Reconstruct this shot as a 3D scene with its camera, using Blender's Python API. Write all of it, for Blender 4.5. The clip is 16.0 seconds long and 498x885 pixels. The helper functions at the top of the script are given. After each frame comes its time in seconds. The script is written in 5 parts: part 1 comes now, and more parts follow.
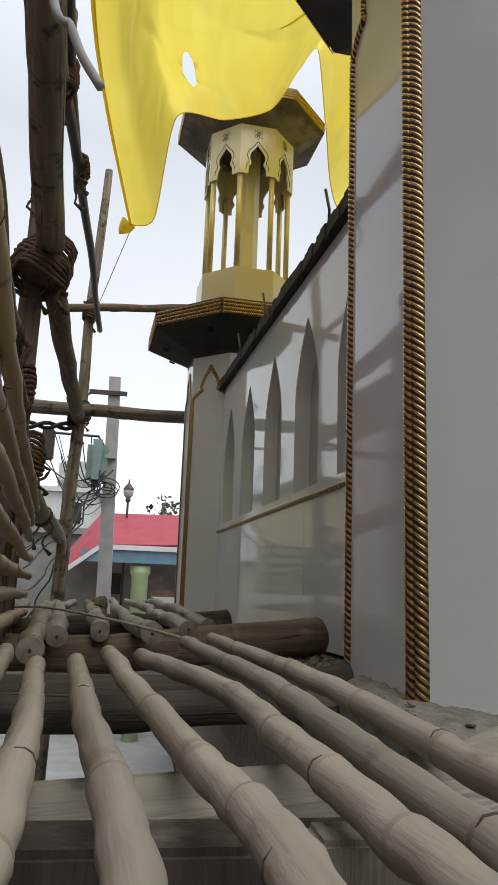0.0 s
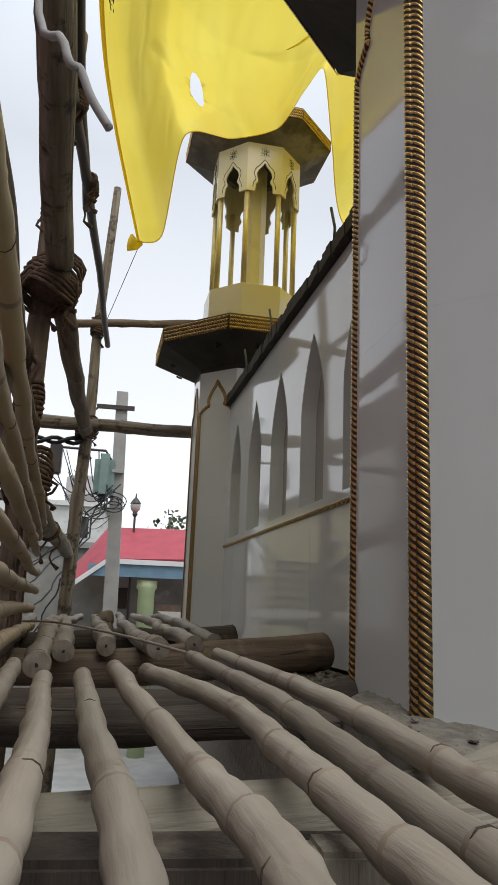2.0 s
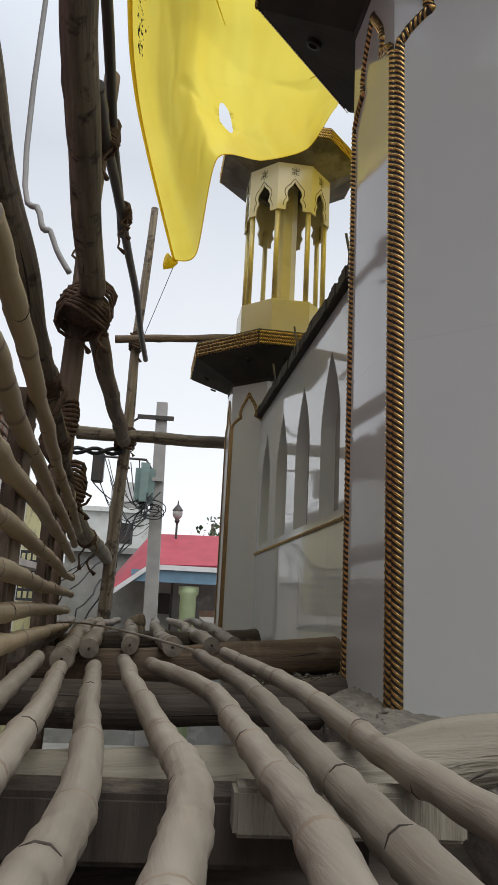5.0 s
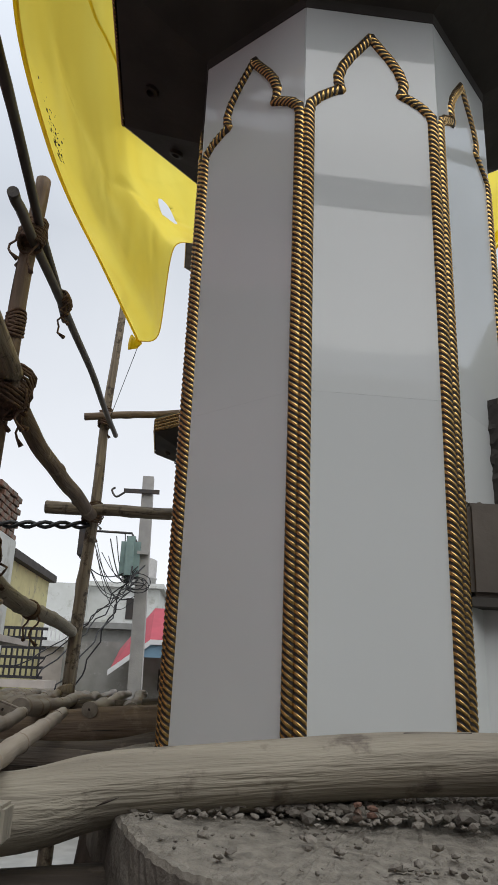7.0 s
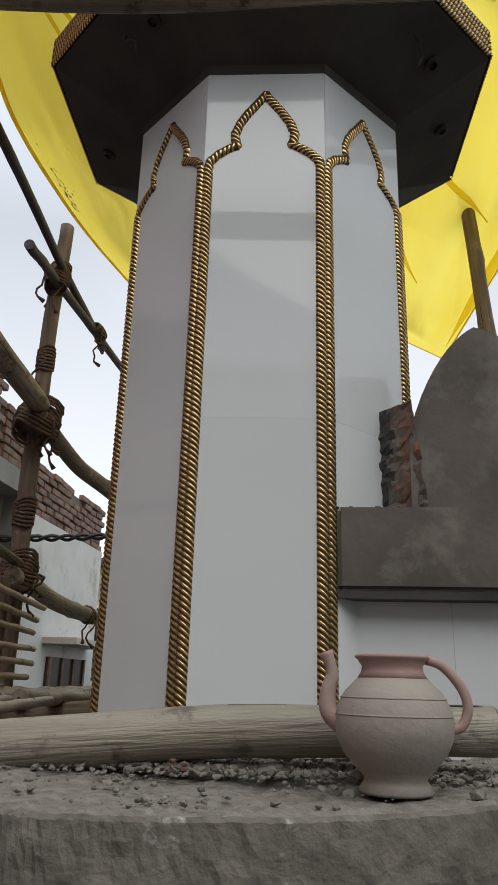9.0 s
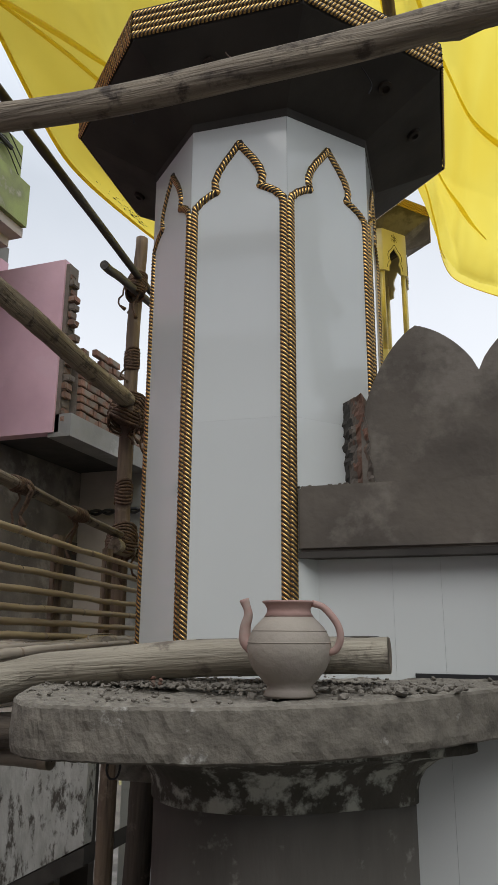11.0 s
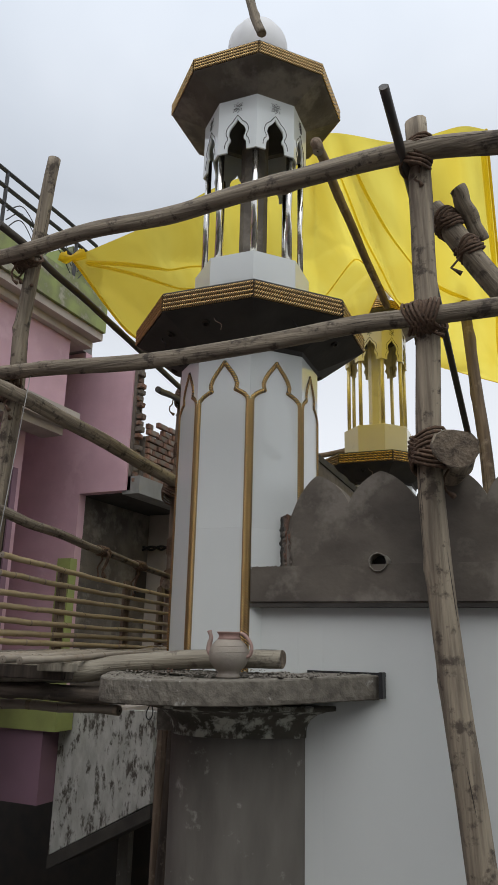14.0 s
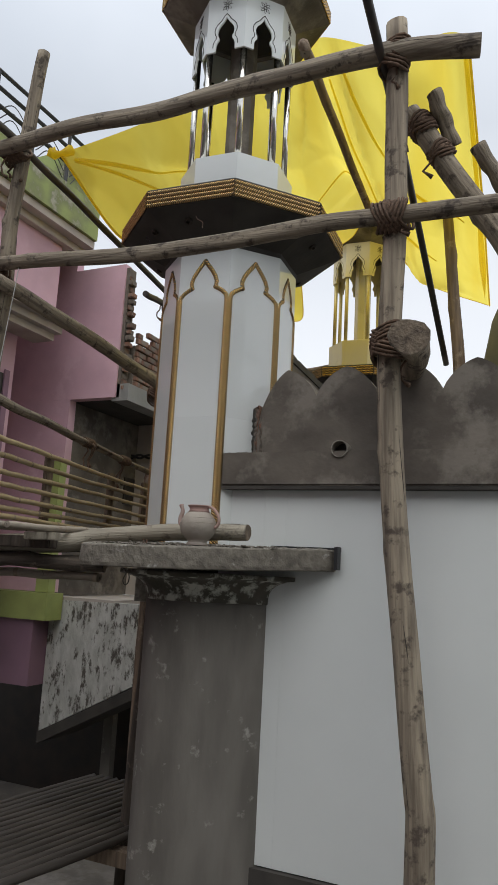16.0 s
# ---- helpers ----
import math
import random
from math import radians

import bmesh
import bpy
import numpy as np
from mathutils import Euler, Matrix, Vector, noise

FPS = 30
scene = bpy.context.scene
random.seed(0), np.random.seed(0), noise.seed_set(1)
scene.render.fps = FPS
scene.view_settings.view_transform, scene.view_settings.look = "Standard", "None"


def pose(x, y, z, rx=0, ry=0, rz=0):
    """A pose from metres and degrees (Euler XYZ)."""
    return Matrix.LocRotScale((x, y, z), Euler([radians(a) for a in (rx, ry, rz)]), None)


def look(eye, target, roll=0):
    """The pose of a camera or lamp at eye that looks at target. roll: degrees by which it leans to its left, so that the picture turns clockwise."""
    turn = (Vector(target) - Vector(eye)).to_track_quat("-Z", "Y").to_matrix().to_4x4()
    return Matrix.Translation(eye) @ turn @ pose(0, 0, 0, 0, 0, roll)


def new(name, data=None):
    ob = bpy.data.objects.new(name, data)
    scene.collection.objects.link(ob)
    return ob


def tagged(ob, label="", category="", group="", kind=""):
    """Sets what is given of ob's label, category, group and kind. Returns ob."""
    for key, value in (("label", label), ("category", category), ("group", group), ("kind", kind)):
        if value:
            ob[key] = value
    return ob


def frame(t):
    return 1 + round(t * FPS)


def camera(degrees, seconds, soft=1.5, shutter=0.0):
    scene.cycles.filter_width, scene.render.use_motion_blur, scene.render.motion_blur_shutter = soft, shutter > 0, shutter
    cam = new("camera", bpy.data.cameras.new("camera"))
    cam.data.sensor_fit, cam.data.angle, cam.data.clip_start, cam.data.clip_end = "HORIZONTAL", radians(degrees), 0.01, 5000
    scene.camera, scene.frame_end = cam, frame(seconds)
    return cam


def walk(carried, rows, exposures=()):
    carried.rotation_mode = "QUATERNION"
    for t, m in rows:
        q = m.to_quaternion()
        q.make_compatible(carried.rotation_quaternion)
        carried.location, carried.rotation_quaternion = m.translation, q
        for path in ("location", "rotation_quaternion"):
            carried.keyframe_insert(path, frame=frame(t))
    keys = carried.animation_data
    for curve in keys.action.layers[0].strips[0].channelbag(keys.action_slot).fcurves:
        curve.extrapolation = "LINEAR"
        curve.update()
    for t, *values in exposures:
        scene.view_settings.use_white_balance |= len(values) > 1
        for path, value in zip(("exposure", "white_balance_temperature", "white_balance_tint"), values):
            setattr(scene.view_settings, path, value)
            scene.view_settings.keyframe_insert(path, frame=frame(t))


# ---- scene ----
cam = camera(38.1, 16.0, soft=0.8)
PATH = [
    (0, (0.145, 0.017, 3.134), (0.44, 1.955, 3.53), 2.1),
    (0.5, (0.144, 0.016, 3.134), (0.44, 1.953, 3.534), 2.3),
    (1, (0.145, 0.016, 3.133), (0.438, 1.953, 3.538), 2.2),
    (1.5, (0.143, 0.013, 3.133), (0.438, 1.948, 3.541), 2.4),
    (2, (0.146, -0.001, 3.135), (0.419, 1.933, 3.569), 2.3),
    (2.5, (0.149, -0.016, 3.137), (0.407, 1.916, 3.585), 2.4),
    (3, (0.154, -0.028, 3.136), (0.389, 1.907, 3.585), 1.8),
    (5.3, (0.257, -0.237, 3.131), (0.393, 1.708, 3.576), 2.7),
    (5.5, (0.304, -0.271, 3.122), (0.432, 1.665, 3.606), 2.4),
    (6, (0.445, -0.315, 3.109), (0.649, 1.616, 3.587), 1.4),
    (6.5, (0.572, -0.362, 3.117), (0.684, 1.532, 3.749), 2.4),
    (7, (0.719, -0.369, 3.108), (0.79, 1.526, 3.744), 2.4),
    (7.5, (0.828, -0.441, 3.097), (0.843, 1.452, 3.74), 1.0),
    (8, (0.941, -0.564, 3.078), (0.884, 1.345, 3.671), 4.3),
    (8.5, (1.064, -0.617, 3.086), (0.979, 1.289, 3.686), 2.3),
    (9, (1.202, -0.597, 3.087), (0.979, 1.287, 3.719), 1.6),
    (9.5, (1.333, -0.571, 3.071), (0.969, 1.27, 3.761), 3.2),
    (10, (1.458, -0.647, 3.065), (1.043, 1.173, 3.782), 0.9),
    (10.2, (1.51, -0.69, 3.062), (1.032, 1.136, 3.723), 1.2),
    (12.3, (2.251, -1.599, 3.077), (1.505, 0.199, 3.534), 0.6),
    (12.5, (2.338, -1.702, 3.061), (1.564, 0.072, 3.565), 2.4),
    (13, (2.499, -1.935, 3.072), (1.71, -0.165, 3.566), 3.0),
    (13.5, (2.682, -2.28, 3.051), (1.881, -0.508, 3.518), 2.0),
    (14, (2.834, -2.469, 3.081), (2.015, -0.725, 3.62), 1.4),
    (14.5, (2.981, -2.568, 3.076), (2.177, -0.811, 3.594), 2.9),
    (15, (2.967, -2.575, 3.015), (2.197, -0.778, 3.437), 4.8),
    (15.5, (2.95, -2.579, 2.913), (2.203, -0.759, 3.274), 4.5),
    (16, (3.038, -2.598, 2.822), (2.218, -0.808, 3.172), 3.1),
]
walk(cam, [(t, look(eye, target, roll)) for t, eye, target, roll in PATH], [(0.0, 0.13), (3.0, 0.13), (5.5, 0.0), (6.5, -0.06), (7.0, -0.03), (8.0, 0.05), (9.5, 0.13), (12.5, 0.10), (14.0, -0.03), (14.5, -0.07), (15.0, 0.0), (16.0, 0.09)])

# ---- world and light ----
world = bpy.data.worlds.new("overcast")
scene.world = world
world.use_nodes = True
wn, wl = world.node_tree.nodes, world.node_tree.links
wn.clear()
sky = wn.new("ShaderNodeTexSky")
sky.sky_type, sky.sun_disc = "NISHITA", False
sky.sun_elevation, sky.sun_rotation = radians(55), radians(156)
tc = wn.new("ShaderNodeTexCoord")
cloud = wn.new("ShaderNodeTexNoise")
cloud.inputs["Scale"].default_value, cloud.inputs["Detail"].default_value = 1.6, 5
ramp = wn.new("ShaderNodeValToRGB")
ramp.color_ramp.elements[0].position, ramp.color_ramp.elements[0].color = 0.3, (0.56, 0.61, 0.68, 1)
ramp.color_ramp.elements[1].position, ramp.color_ramp.elements[1].color = 0.7, (0.76, 0.80, 0.86, 1)
sep = wn.new("ShaderNodeSeparateXYZ")
hor = wn.new("ShaderNodeMapRange")
hor.inputs[1].default_value, hor.inputs[2].default_value, hor.inputs[3].default_value, hor.inputs[4].default_value = 0.0, 0.55, 1.0, 0.0
hmix = wn.new("ShaderNodeMixRGB")
hmix.inputs[2].default_value = (1.17, 1.18, 1.21, 1)
skyscale = wn.new("ShaderNodeMixRGB")
skyscale.blend_type = "MULTIPLY"
skyscale.inputs[0].default_value, skyscale.inputs[2].default_value = 1.0, (0.12, 0.12, 0.12, 1)
mix = wn.new("ShaderNodeMixRGB")
mix.inputs[0].default_value = 0.9
bg, wo = wn.new("ShaderNodeBackground"), wn.new("ShaderNodeOutputWorld")
bg.inputs["Strength"].default_value = 1.0
wl.new(tc.outputs["Generated"], cloud.inputs["Vector"])
wl.new(tc.outputs["Generated"], sep.inputs[0])
wl.new(sep.outputs["Z"], hor.inputs[0])
wl.new(cloud.outputs["Fac"], ramp.inputs[0])
wl.new(hor.outputs[0], hmix.inputs[0])
wl.new(ramp.outputs[0], hmix.inputs[1])
wl.new(sky.outputs[0], skyscale.inputs[1])
wl.new(skyscale.outputs[0], mix.inputs[1])
zen = wn.new("ShaderNodeMapRange")
zen.inputs[1].default_value, zen.inputs[2].default_value, zen.inputs[3].default_value, zen.inputs[4].default_value = 0.55, 1.0, 1.0, 2.1
zmul = wn.new("ShaderNodeMixRGB")
zmul.blend_type = "MULTIPLY"
zmul.inputs[0].default_value = 1.0
wl.new(sep.outputs["Z"], zen.inputs[0])
wl.new(hmix.outputs[0], zmul.inputs[1])
wl.new(zen.outputs[0], zmul.inputs[2])
wl.new(zmul.outputs[0], mix.inputs[2])
wl.new(mix.outputs[0], bg.inputs[0])
wl.new(bg.outputs[0], wo.inputs[0])
sun = new("sun", bpy.data.lights.new("sun", "SUN"))
sun.data.energy, sun.data.angle, sun.data.color = 1.3, radians(60), (1.0, 0.97, 0.92)
sun.matrix_world = look((2.4, -5, 8), (0, 0, 0))

# ---- materials ----


def material(name, base, rough=0.6, metal=0.0, other=None, scale=8.0, stain=None, stain_scale=1.5, stain_at=0.6, bump=0.0,
             bump_scale=60.0, stretch=(1, 1, 1), vary=0.0, coat=0.0, space="Object", spec=0.5, drawn=False):
    """A surface with grain in two tones, larger stains, fine relief, and a shift of tone from object to object."""
    m = bpy.data.materials.new(name)
    m.use_nodes = True
    n, l = m.node_tree.nodes, m.node_tree.links
    p = n["Principled BSDF"]
    p.inputs["Roughness"].default_value, p.inputs["Metallic"].default_value = rough, metal
    p.inputs["Specular IOR Level"].default_value = spec
    p.inputs["Coat Weight"].default_value, p.inputs["Coat Roughness"].default_value = coat, 0.05
    co = n.new("ShaderNodeTexCoord")
    mp = n.new("ShaderNodeMapping")
    mp.inputs["Scale"].default_value = stretch
    l.new(co.outputs[space], mp.inputs[0])
    grain = n.new("ShaderNodeTexNoise")
    grain.inputs["Scale"].default_value, grain.inputs["Detail"].default_value = scale, 6
    l.new(mp.outputs[0], grain.inputs["Vector"])
    a = n.new("ShaderNodeMixRGB")
    a.inputs[1].default_value, a.inputs[2].default_value = (*base, 1), (*(other or base), 1)
    gr = n.new("ShaderNodeMapRange")
    gr.inputs[1].default_value, gr.inputs[2].default_value = 0.35, 0.65
    l.new(grain.outputs["Fac"], gr.inputs[0])
    l.new(gr.outputs[0], a.inputs[0])
    out = a.outputs[0]
    if stain:
        big = n.new("ShaderNodeTexNoise")
        big.inputs["Scale"].default_value, big.inputs["Detail"].default_value, big.inputs["Roughness"].default_value = stain_scale, 8, 0.65
        l.new(mp.outputs[0] if drawn else co.outputs[space], big.inputs["Vector"])
        r = n.new("ShaderNodeMapRange")
        r.inputs[1].default_value, r.inputs[2].default_value = stain_at - 0.04, stain_at + 0.06
        l.new(big.outputs["Fac"], r.inputs[0])
        b = n.new("ShaderNodeMixRGB")
        b.inputs[2].default_value = (*stain, 1)
        l.new(out, b.inputs[1])
        l.new(r.outputs[0], b.inputs[0])
        out = b.outputs[0]
    if vary:
        info = n.new("ShaderNodeObjectInfo")
        hs = n.new("ShaderNodeHueSaturation")
        vr = n.new("ShaderNodeMapRange")
        vr.inputs[3].default_value, vr.inputs[4].default_value = 1 - vary, 1 + vary
        l.new(info.outputs["Random"], vr.inputs[0])
        l.new(vr.outputs[0], hs.inputs["Value"])
        l.new(out, hs.inputs["Color"])
        out = hs.outputs[0]
    l.new(out, p.inputs["Base Color"])
    if bump:
        bt = n.new("ShaderNodeTexNoise")
        bt.inputs["Scale"].default_value, bt.inputs["Detail"].default_value = bump_scale, 5
        l.new(mp.outputs[0], bt.inputs["Vector"])
        bn = n.new("ShaderNodeBump")
        bn.inputs["Strength"].default_value, bn.inputs["Distance"].default_value = bump, 0.01
        l.new(bt.outputs["Fac"], bn.inputs["Height"])
        l.new(bn.outputs[0], p.inputs["Normal"])
    return m


TILE = material("white_glazed_tile", (0.715, 0.742, 0.73), 0.05, other=(0.685, 0.712, 0.70), scale=2.0, bump=0.03, bump_scale=3.0, vary=0.03)
# Far lantern's tile and tubes: the sheet's yellow light is in their colour.
SHEETLIT_TILE = material("sheet_lit_tile", (0.70, 0.625, 0.385), 0.16, other=(0.65, 0.58, 0.38), scale=2.0, stain=(0.60, 0.53, 0.34), stain_scale=5, stain_at=0.62, bump=0.03, bump_scale=3.0)
SHEETLIT_TUBE = material("sheet_lit_tube", (0.70, 0.60, 0.30), 0.42, 0.35, other=(0.62, 0.52, 0.24), scale=20)
END_GRAIN = material("sawn_end_grain", (0.30, 0.24, 0.175), 0.9, other=(0.155, 0.12, 0.09), scale=26, stain=(0.07, 0.055, 0.043), stain_scale=18, stain_at=0.60, bump=0.7, bump_scale=70, vary=0.2)
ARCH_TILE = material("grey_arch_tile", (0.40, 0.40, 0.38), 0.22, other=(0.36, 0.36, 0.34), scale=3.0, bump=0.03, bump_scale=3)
GOLD = material("gold_trim", (0.70, 0.46, 0.17), 0.24, 0.9, other=(0.58, 0.36, 0.12), scale=30)
GROOVE = material("dark_groove", (0.018, 0.013, 0.010), 0.6, other=(0.03, 0.02, 0.012), scale=40)
CONCRETE = material("raw_concrete", (0.265, 0.243, 0.203), 0.95, other=(0.170, 0.154, 0.128), scale=38, stain=(0.12, 0.108, 0.09), stain_scale=14, stain_at=0.66, bump=0.8, bump_scale=130)
PLASTER = material("grey_cement_plaster", (0.150, 0.129, 0.106), 0.85, other=(0.082, 0.070, 0.058), scale=3.6, stain=(0.215, 0.190, 0.160), stain_scale=2.6, stain_at=0.55, bump=0.25, bump_scale=35)
# Dark cement; the tone also stands for shade at ledge gap and soffit.
DARK_SHADE_PLASTER = material("dark_cement_and_shade", (0.062, 0.056, 0.049), 0.9, other=(0.042, 0.038, 0.034), scale=5, bump=0.2, bump_scale=30)
COLUMN = material("column_cement", (0.178, 0.165, 0.145), 0.85, other=(0.118, 0.108, 0.094), scale=6, stain=(0.33, 0.32, 0.285), stain_scale=10, stain_at=0.655, bump=0.3, bump_scale=40, stretch=(1, 1, 0.25))
CAPITAL = material("flaking_limewash", (0.105, 0.095, 0.078), 0.9, other=(0.07, 0.066, 0.052), scale=8, stain=(0.48, 0.48, 0.42), stain_scale=13, stain_at=0.535, bump=0.8, bump_scale=40)
WOOD = material("weathered_wood", (0.325, 0.272, 0.20), 0.87, other=(0.155, 0.125, 0.093), scale=8, stain=(0.075, 0.058, 0.044), stain_scale=12, stain_at=0.575, bump=0.9, bump_scale=25, stretch=(4.5, 4.5, 0.28), vary=0.15)
LOGWOOD = material("pale_cracked_log", (0.375, 0.338, 0.265), 0.88, other=(0.255, 0.228, 0.18), scale=6, stain=(0.145, 0.122, 0.098), stain_scale=11, stain_at=0.60, bump=0.8, bump_scale=26, stretch=(4, 4, 0.30))
BARKED = material("brown_bark_wood", (0.225, 0.165, 0.115), 0.85, other=(0.125, 0.09, 0.066), scale=9, stain=(0.30, 0.24, 0.18), stain_scale=6, stain_at=0.6, bump=0.6, bump_scale=25, stretch=(4, 4, 0.3), vary=0.2)
BAMBOO = material("dry_bamboo", (0.335, 0.292, 0.234), 0.55, other=(0.205, 0.172, 0.134), scale=6, stain=(0.17, 0.125, 0.092), stain_scale=8, stain_at=0.60, bump=0.2, bump_scale=30, stretch=(4, 4, 0.3), vary=0.2)
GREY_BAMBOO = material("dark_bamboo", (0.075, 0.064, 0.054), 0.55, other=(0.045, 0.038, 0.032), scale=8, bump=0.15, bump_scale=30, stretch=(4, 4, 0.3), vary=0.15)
BAMBOO_NODE = material("bamboo_joint", (0.20, 0.155, 0.115), 0.7, other=(0.31, 0.25, 0.185), scale=30, vary=0.2)
YELLOW_BAMBOO = material("yellow_bamboo", (0.40, 0.315, 0.18), 0.5, other=(0.30, 0.23, 0.13), scale=8, stain=(0.25, 0.18, 0.11), stain_scale=9, stain_at=0.62, bump=0.1, stretch=(4, 4, 0.3), vary=0.15)
ROPE = material("coir_rope", (0.16, 0.10, 0.065), 0.95, other=(0.085, 0.055, 0.038), scale=60, bump=0.6, bump_scale=120)
CABLE = material("black_cable", (0.02, 0.02, 0.022), 0.5)
STEEL = material("black_steel_pipe", (0.035, 0.035, 0.037), 0.45, other=(0.06, 0.045, 0.035), scale=10)
CHROME = material("polished_steel", (0.72, 0.70, 0.66), 0.16, 1.0)
CLAY = material("pale_pink_clay", (0.34, 0.30, 0.25), 0.8, other=(0.275, 0.245, 0.207), scale=7, stain=(0.31, 0.27, 0.235), stain_scale=8, stain_at=0.54, bump=0.2, bump_scale=60)
CLAY_RED = material("pink_clay", (0.43, 0.275, 0.24), 0.8, other=(0.35, 0.225, 0.195), scale=8, stain=(0.36, 0.28, 0.24), stain_scale=9, stain_at=0.56, bump=0.12, bump_scale=60)
RUBBLE = material("cement_rubble", (0.20, 0.182, 0.155), 0.95, other=(0.12, 0.108, 0.09), scale=40, bump=0.5, bump_scale=80, vary=0.2)
BRICK = material("red_brick", (0.225, 0.115, 0.078), 0.9, other=(0.155, 0.10, 0.075), scale=12, stain=(0.185, 0.152, 0.122), stain_scale=9, stain_at=0.52, bump=0.4, bump_scale=50, vary=0.25)
MORTAR = material("old_mortar", (0.17, 0.145, 0.12), 0.95, other=(0.12, 0.10, 0.085), scale=12, bump=0.4, bump_scale=50)
PINK = material("pink_wall_paint", (0.66, 0.43, 0.495), 0.75, other=(0.57, 0.365, 0.425), scale=2.5, stain=(0.65, 0.44, 0.50), stain_scale=3.0, stain_at=0.60, bump=0.10, bump_scale=30)
LILAC = material("mauve_wall_paint", (0.27, 0.155, 0.21), 0.75, other=(0.24, 0.14, 0.19), scale=2.5, bump=0.08, bump_scale=30)
CREAM = material("cream_moulding_paint", (0.50, 0.45, 0.40), 0.7, other=(0.42, 0.37, 0.33), scale=4)
GREEN = material("mossy_green_paint", (0.28, 0.33, 0.12), 0.85, other=(0.17, 0.18, 0.10), scale=4, stain=(0.36, 0.35, 0.27), stain_scale=4, stain_at=0.58, bump=0.2)
YELLOWWALL = material("faded_yellow_wall", (0.56, 0.52, 0.26), 0.85, other=(0.47, 0.43, 0.22), scale=3, stain=(0.30, 0.28, 0.20), stain_scale=2.5, stain_at=0.58, bump=0.15)
LIME = material("lime_green_paint", (0.33, 0.38, 0.12), 0.7, other=(0.27, 0.31, 0.10), scale=4)
WHITEWASH = material("peeling_whitewash", (0.54, 0.54, 0.51), 0.85, other=(0.40, 0.40, 0.37), scale=5, stain=(0.09, 0.08, 0.068), stain_scale=6.0, stain_at=0.55, bump=0.5, bump_scale=20, stretch=(2.6, 2.6, 1.1), drawn=True)
SIDEWALL = material("white_house_wall", (0.62, 0.63, 0.61), 0.85, other=(0.55, 0.56, 0.53), scale=3, stain=(0.42, 0.42, 0.38), stain_scale=2.5, stain_at=0.60, bump=0.15, bump_scale=30)
GREYWALL = material("grey_house_wall", (0.27, 0.27, 0.26), 0.9, other=(0.21, 0.21, 0.20), scale=3, stain=(0.36, 0.36, 0.35), stain_scale=2, stain_at=0.6, bump=0.15)
REDROOF = material("red_roof_sheet", (0.44, 0.06, 0.085), 0.6, other=(0.37, 0.05, 0.07), scale=4)
BLUETRIM = material("blue_fascia", (0.16, 0.27, 0.36), 0.7, other=(0.13, 0.22, 0.30), scale=4)
WHITE = material("white_paint", (0.70, 0.70, 0.70), 0.6, other=(0.62, 0.62, 0.62), scale=4)
PALEGREEN = material("pale_green_paint", (0.48, 0.56, 0.33), 0.7, other=(0.42, 0.50, 0.28), scale=4)
POLE = material("cast_concrete_pole", (0.42, 0.41, 0.39), 0.85, other=(0.34, 0.33, 0.32), scale=6, bump=0.2)
BOX = material("grey_green_enamel", (0.24, 0.34, 0.32), 0.5, other=(0.19, 0.27, 0.26), scale=8)
DIRT = material("street_dirt", (0.17, 0.15, 0.125), 0.95, other=(0.11, 0.10, 0.085), scale=2, stain=(0.24, 0.22, 0.20), stain_scale=0.8, stain_at=0.55, bump=0.4, bump_scale=20)
PAVED = material("pale_paving", (0.42, 0.42, 0.405), 0.85, other=(0.34, 0.34, 0.33), scale=3, bump=0.15)
# Dark timber, darkened further to stand for shade beneath the walkway.
DARK_SHADE_WOOD = material("dark_timber_and_shade", (0.092, 0.073, 0.056), 0.85, other=(0.045, 0.036, 0.029), scale=9, stain=(0.19, 0.155, 0.12), stain_scale=7, stain_at=0.62, bump=0.6, bump_scale=25, stretch=(4, 4, 0.3), vary=0.2)
# Limewash-flecked sides; darker base stands for less light than the slab's top.
SLAB_EDGE = material("shaded_concrete_edge", (0.205, 0.185, 0.152), 0.95, other=(0.120, 0.107, 0.088), scale=22, stain=(0.46, 0.45, 0.41), stain_scale=12, stain_at=0.65, bump=0.35, bump_scale=110)
DOMEGREEN = material("olive_dome_plaster", (0.15, 0.145, 0.085), 0.8, other=(0.12, 0.115, 0.07), scale=4, bump=0.15)
# Dark window glass; also the painted black of shaded openings.
DARKWIN_SHADE = material("dark_window_and_shade", (0.02, 0.018, 0.016), 0.35, other=(0.035, 0.025, 0.02), scale=6)
GRILLE = material("black_iron", (0.02, 0.02, 0.022), 0.5)
LEAF = material("leaf_green", (0.06, 0.09, 0.03), 0.6, other=(0.04, 0.06, 0.02), scale=5)

TARP = bpy.data.materials.new("yellow_plastic_sheet")
TARP.use_nodes = True
tn, tl = TARP.node_tree.nodes, TARP.node_tree.links
tp = tn["Principled BSDF"]
tp.inputs["Base Color"].default_value, tp.inputs["Roughness"].default_value = (0.80, 0.62, 0.06, 1), 0.38
tr = tn.new("ShaderNodeBsdfTranslucent")
tr.inputs[0].default_value = (0.95, 0.76, 0.07, 1)
tt = tn.new("ShaderNodeBsdfTransparent")
tt.inputs[0].default_value = (1.0, 0.84, 0.12, 1)
tm, tm2 = tn.new("ShaderNodeMixShader"), tn.new("ShaderNodeMixShader")
tm.inputs[0].default_value, tm2.inputs[0].default_value = 0.76, 0.13
tco, tmap, tno, tbp = tn.new("ShaderNodeTexCoord"), tn.new("ShaderNodeMapping"), tn.new("ShaderNodeTexNoise"), tn.new("ShaderNodeBump")
tmap.inputs["Scale"].default_value = (1.5, 0.5, 0.9)
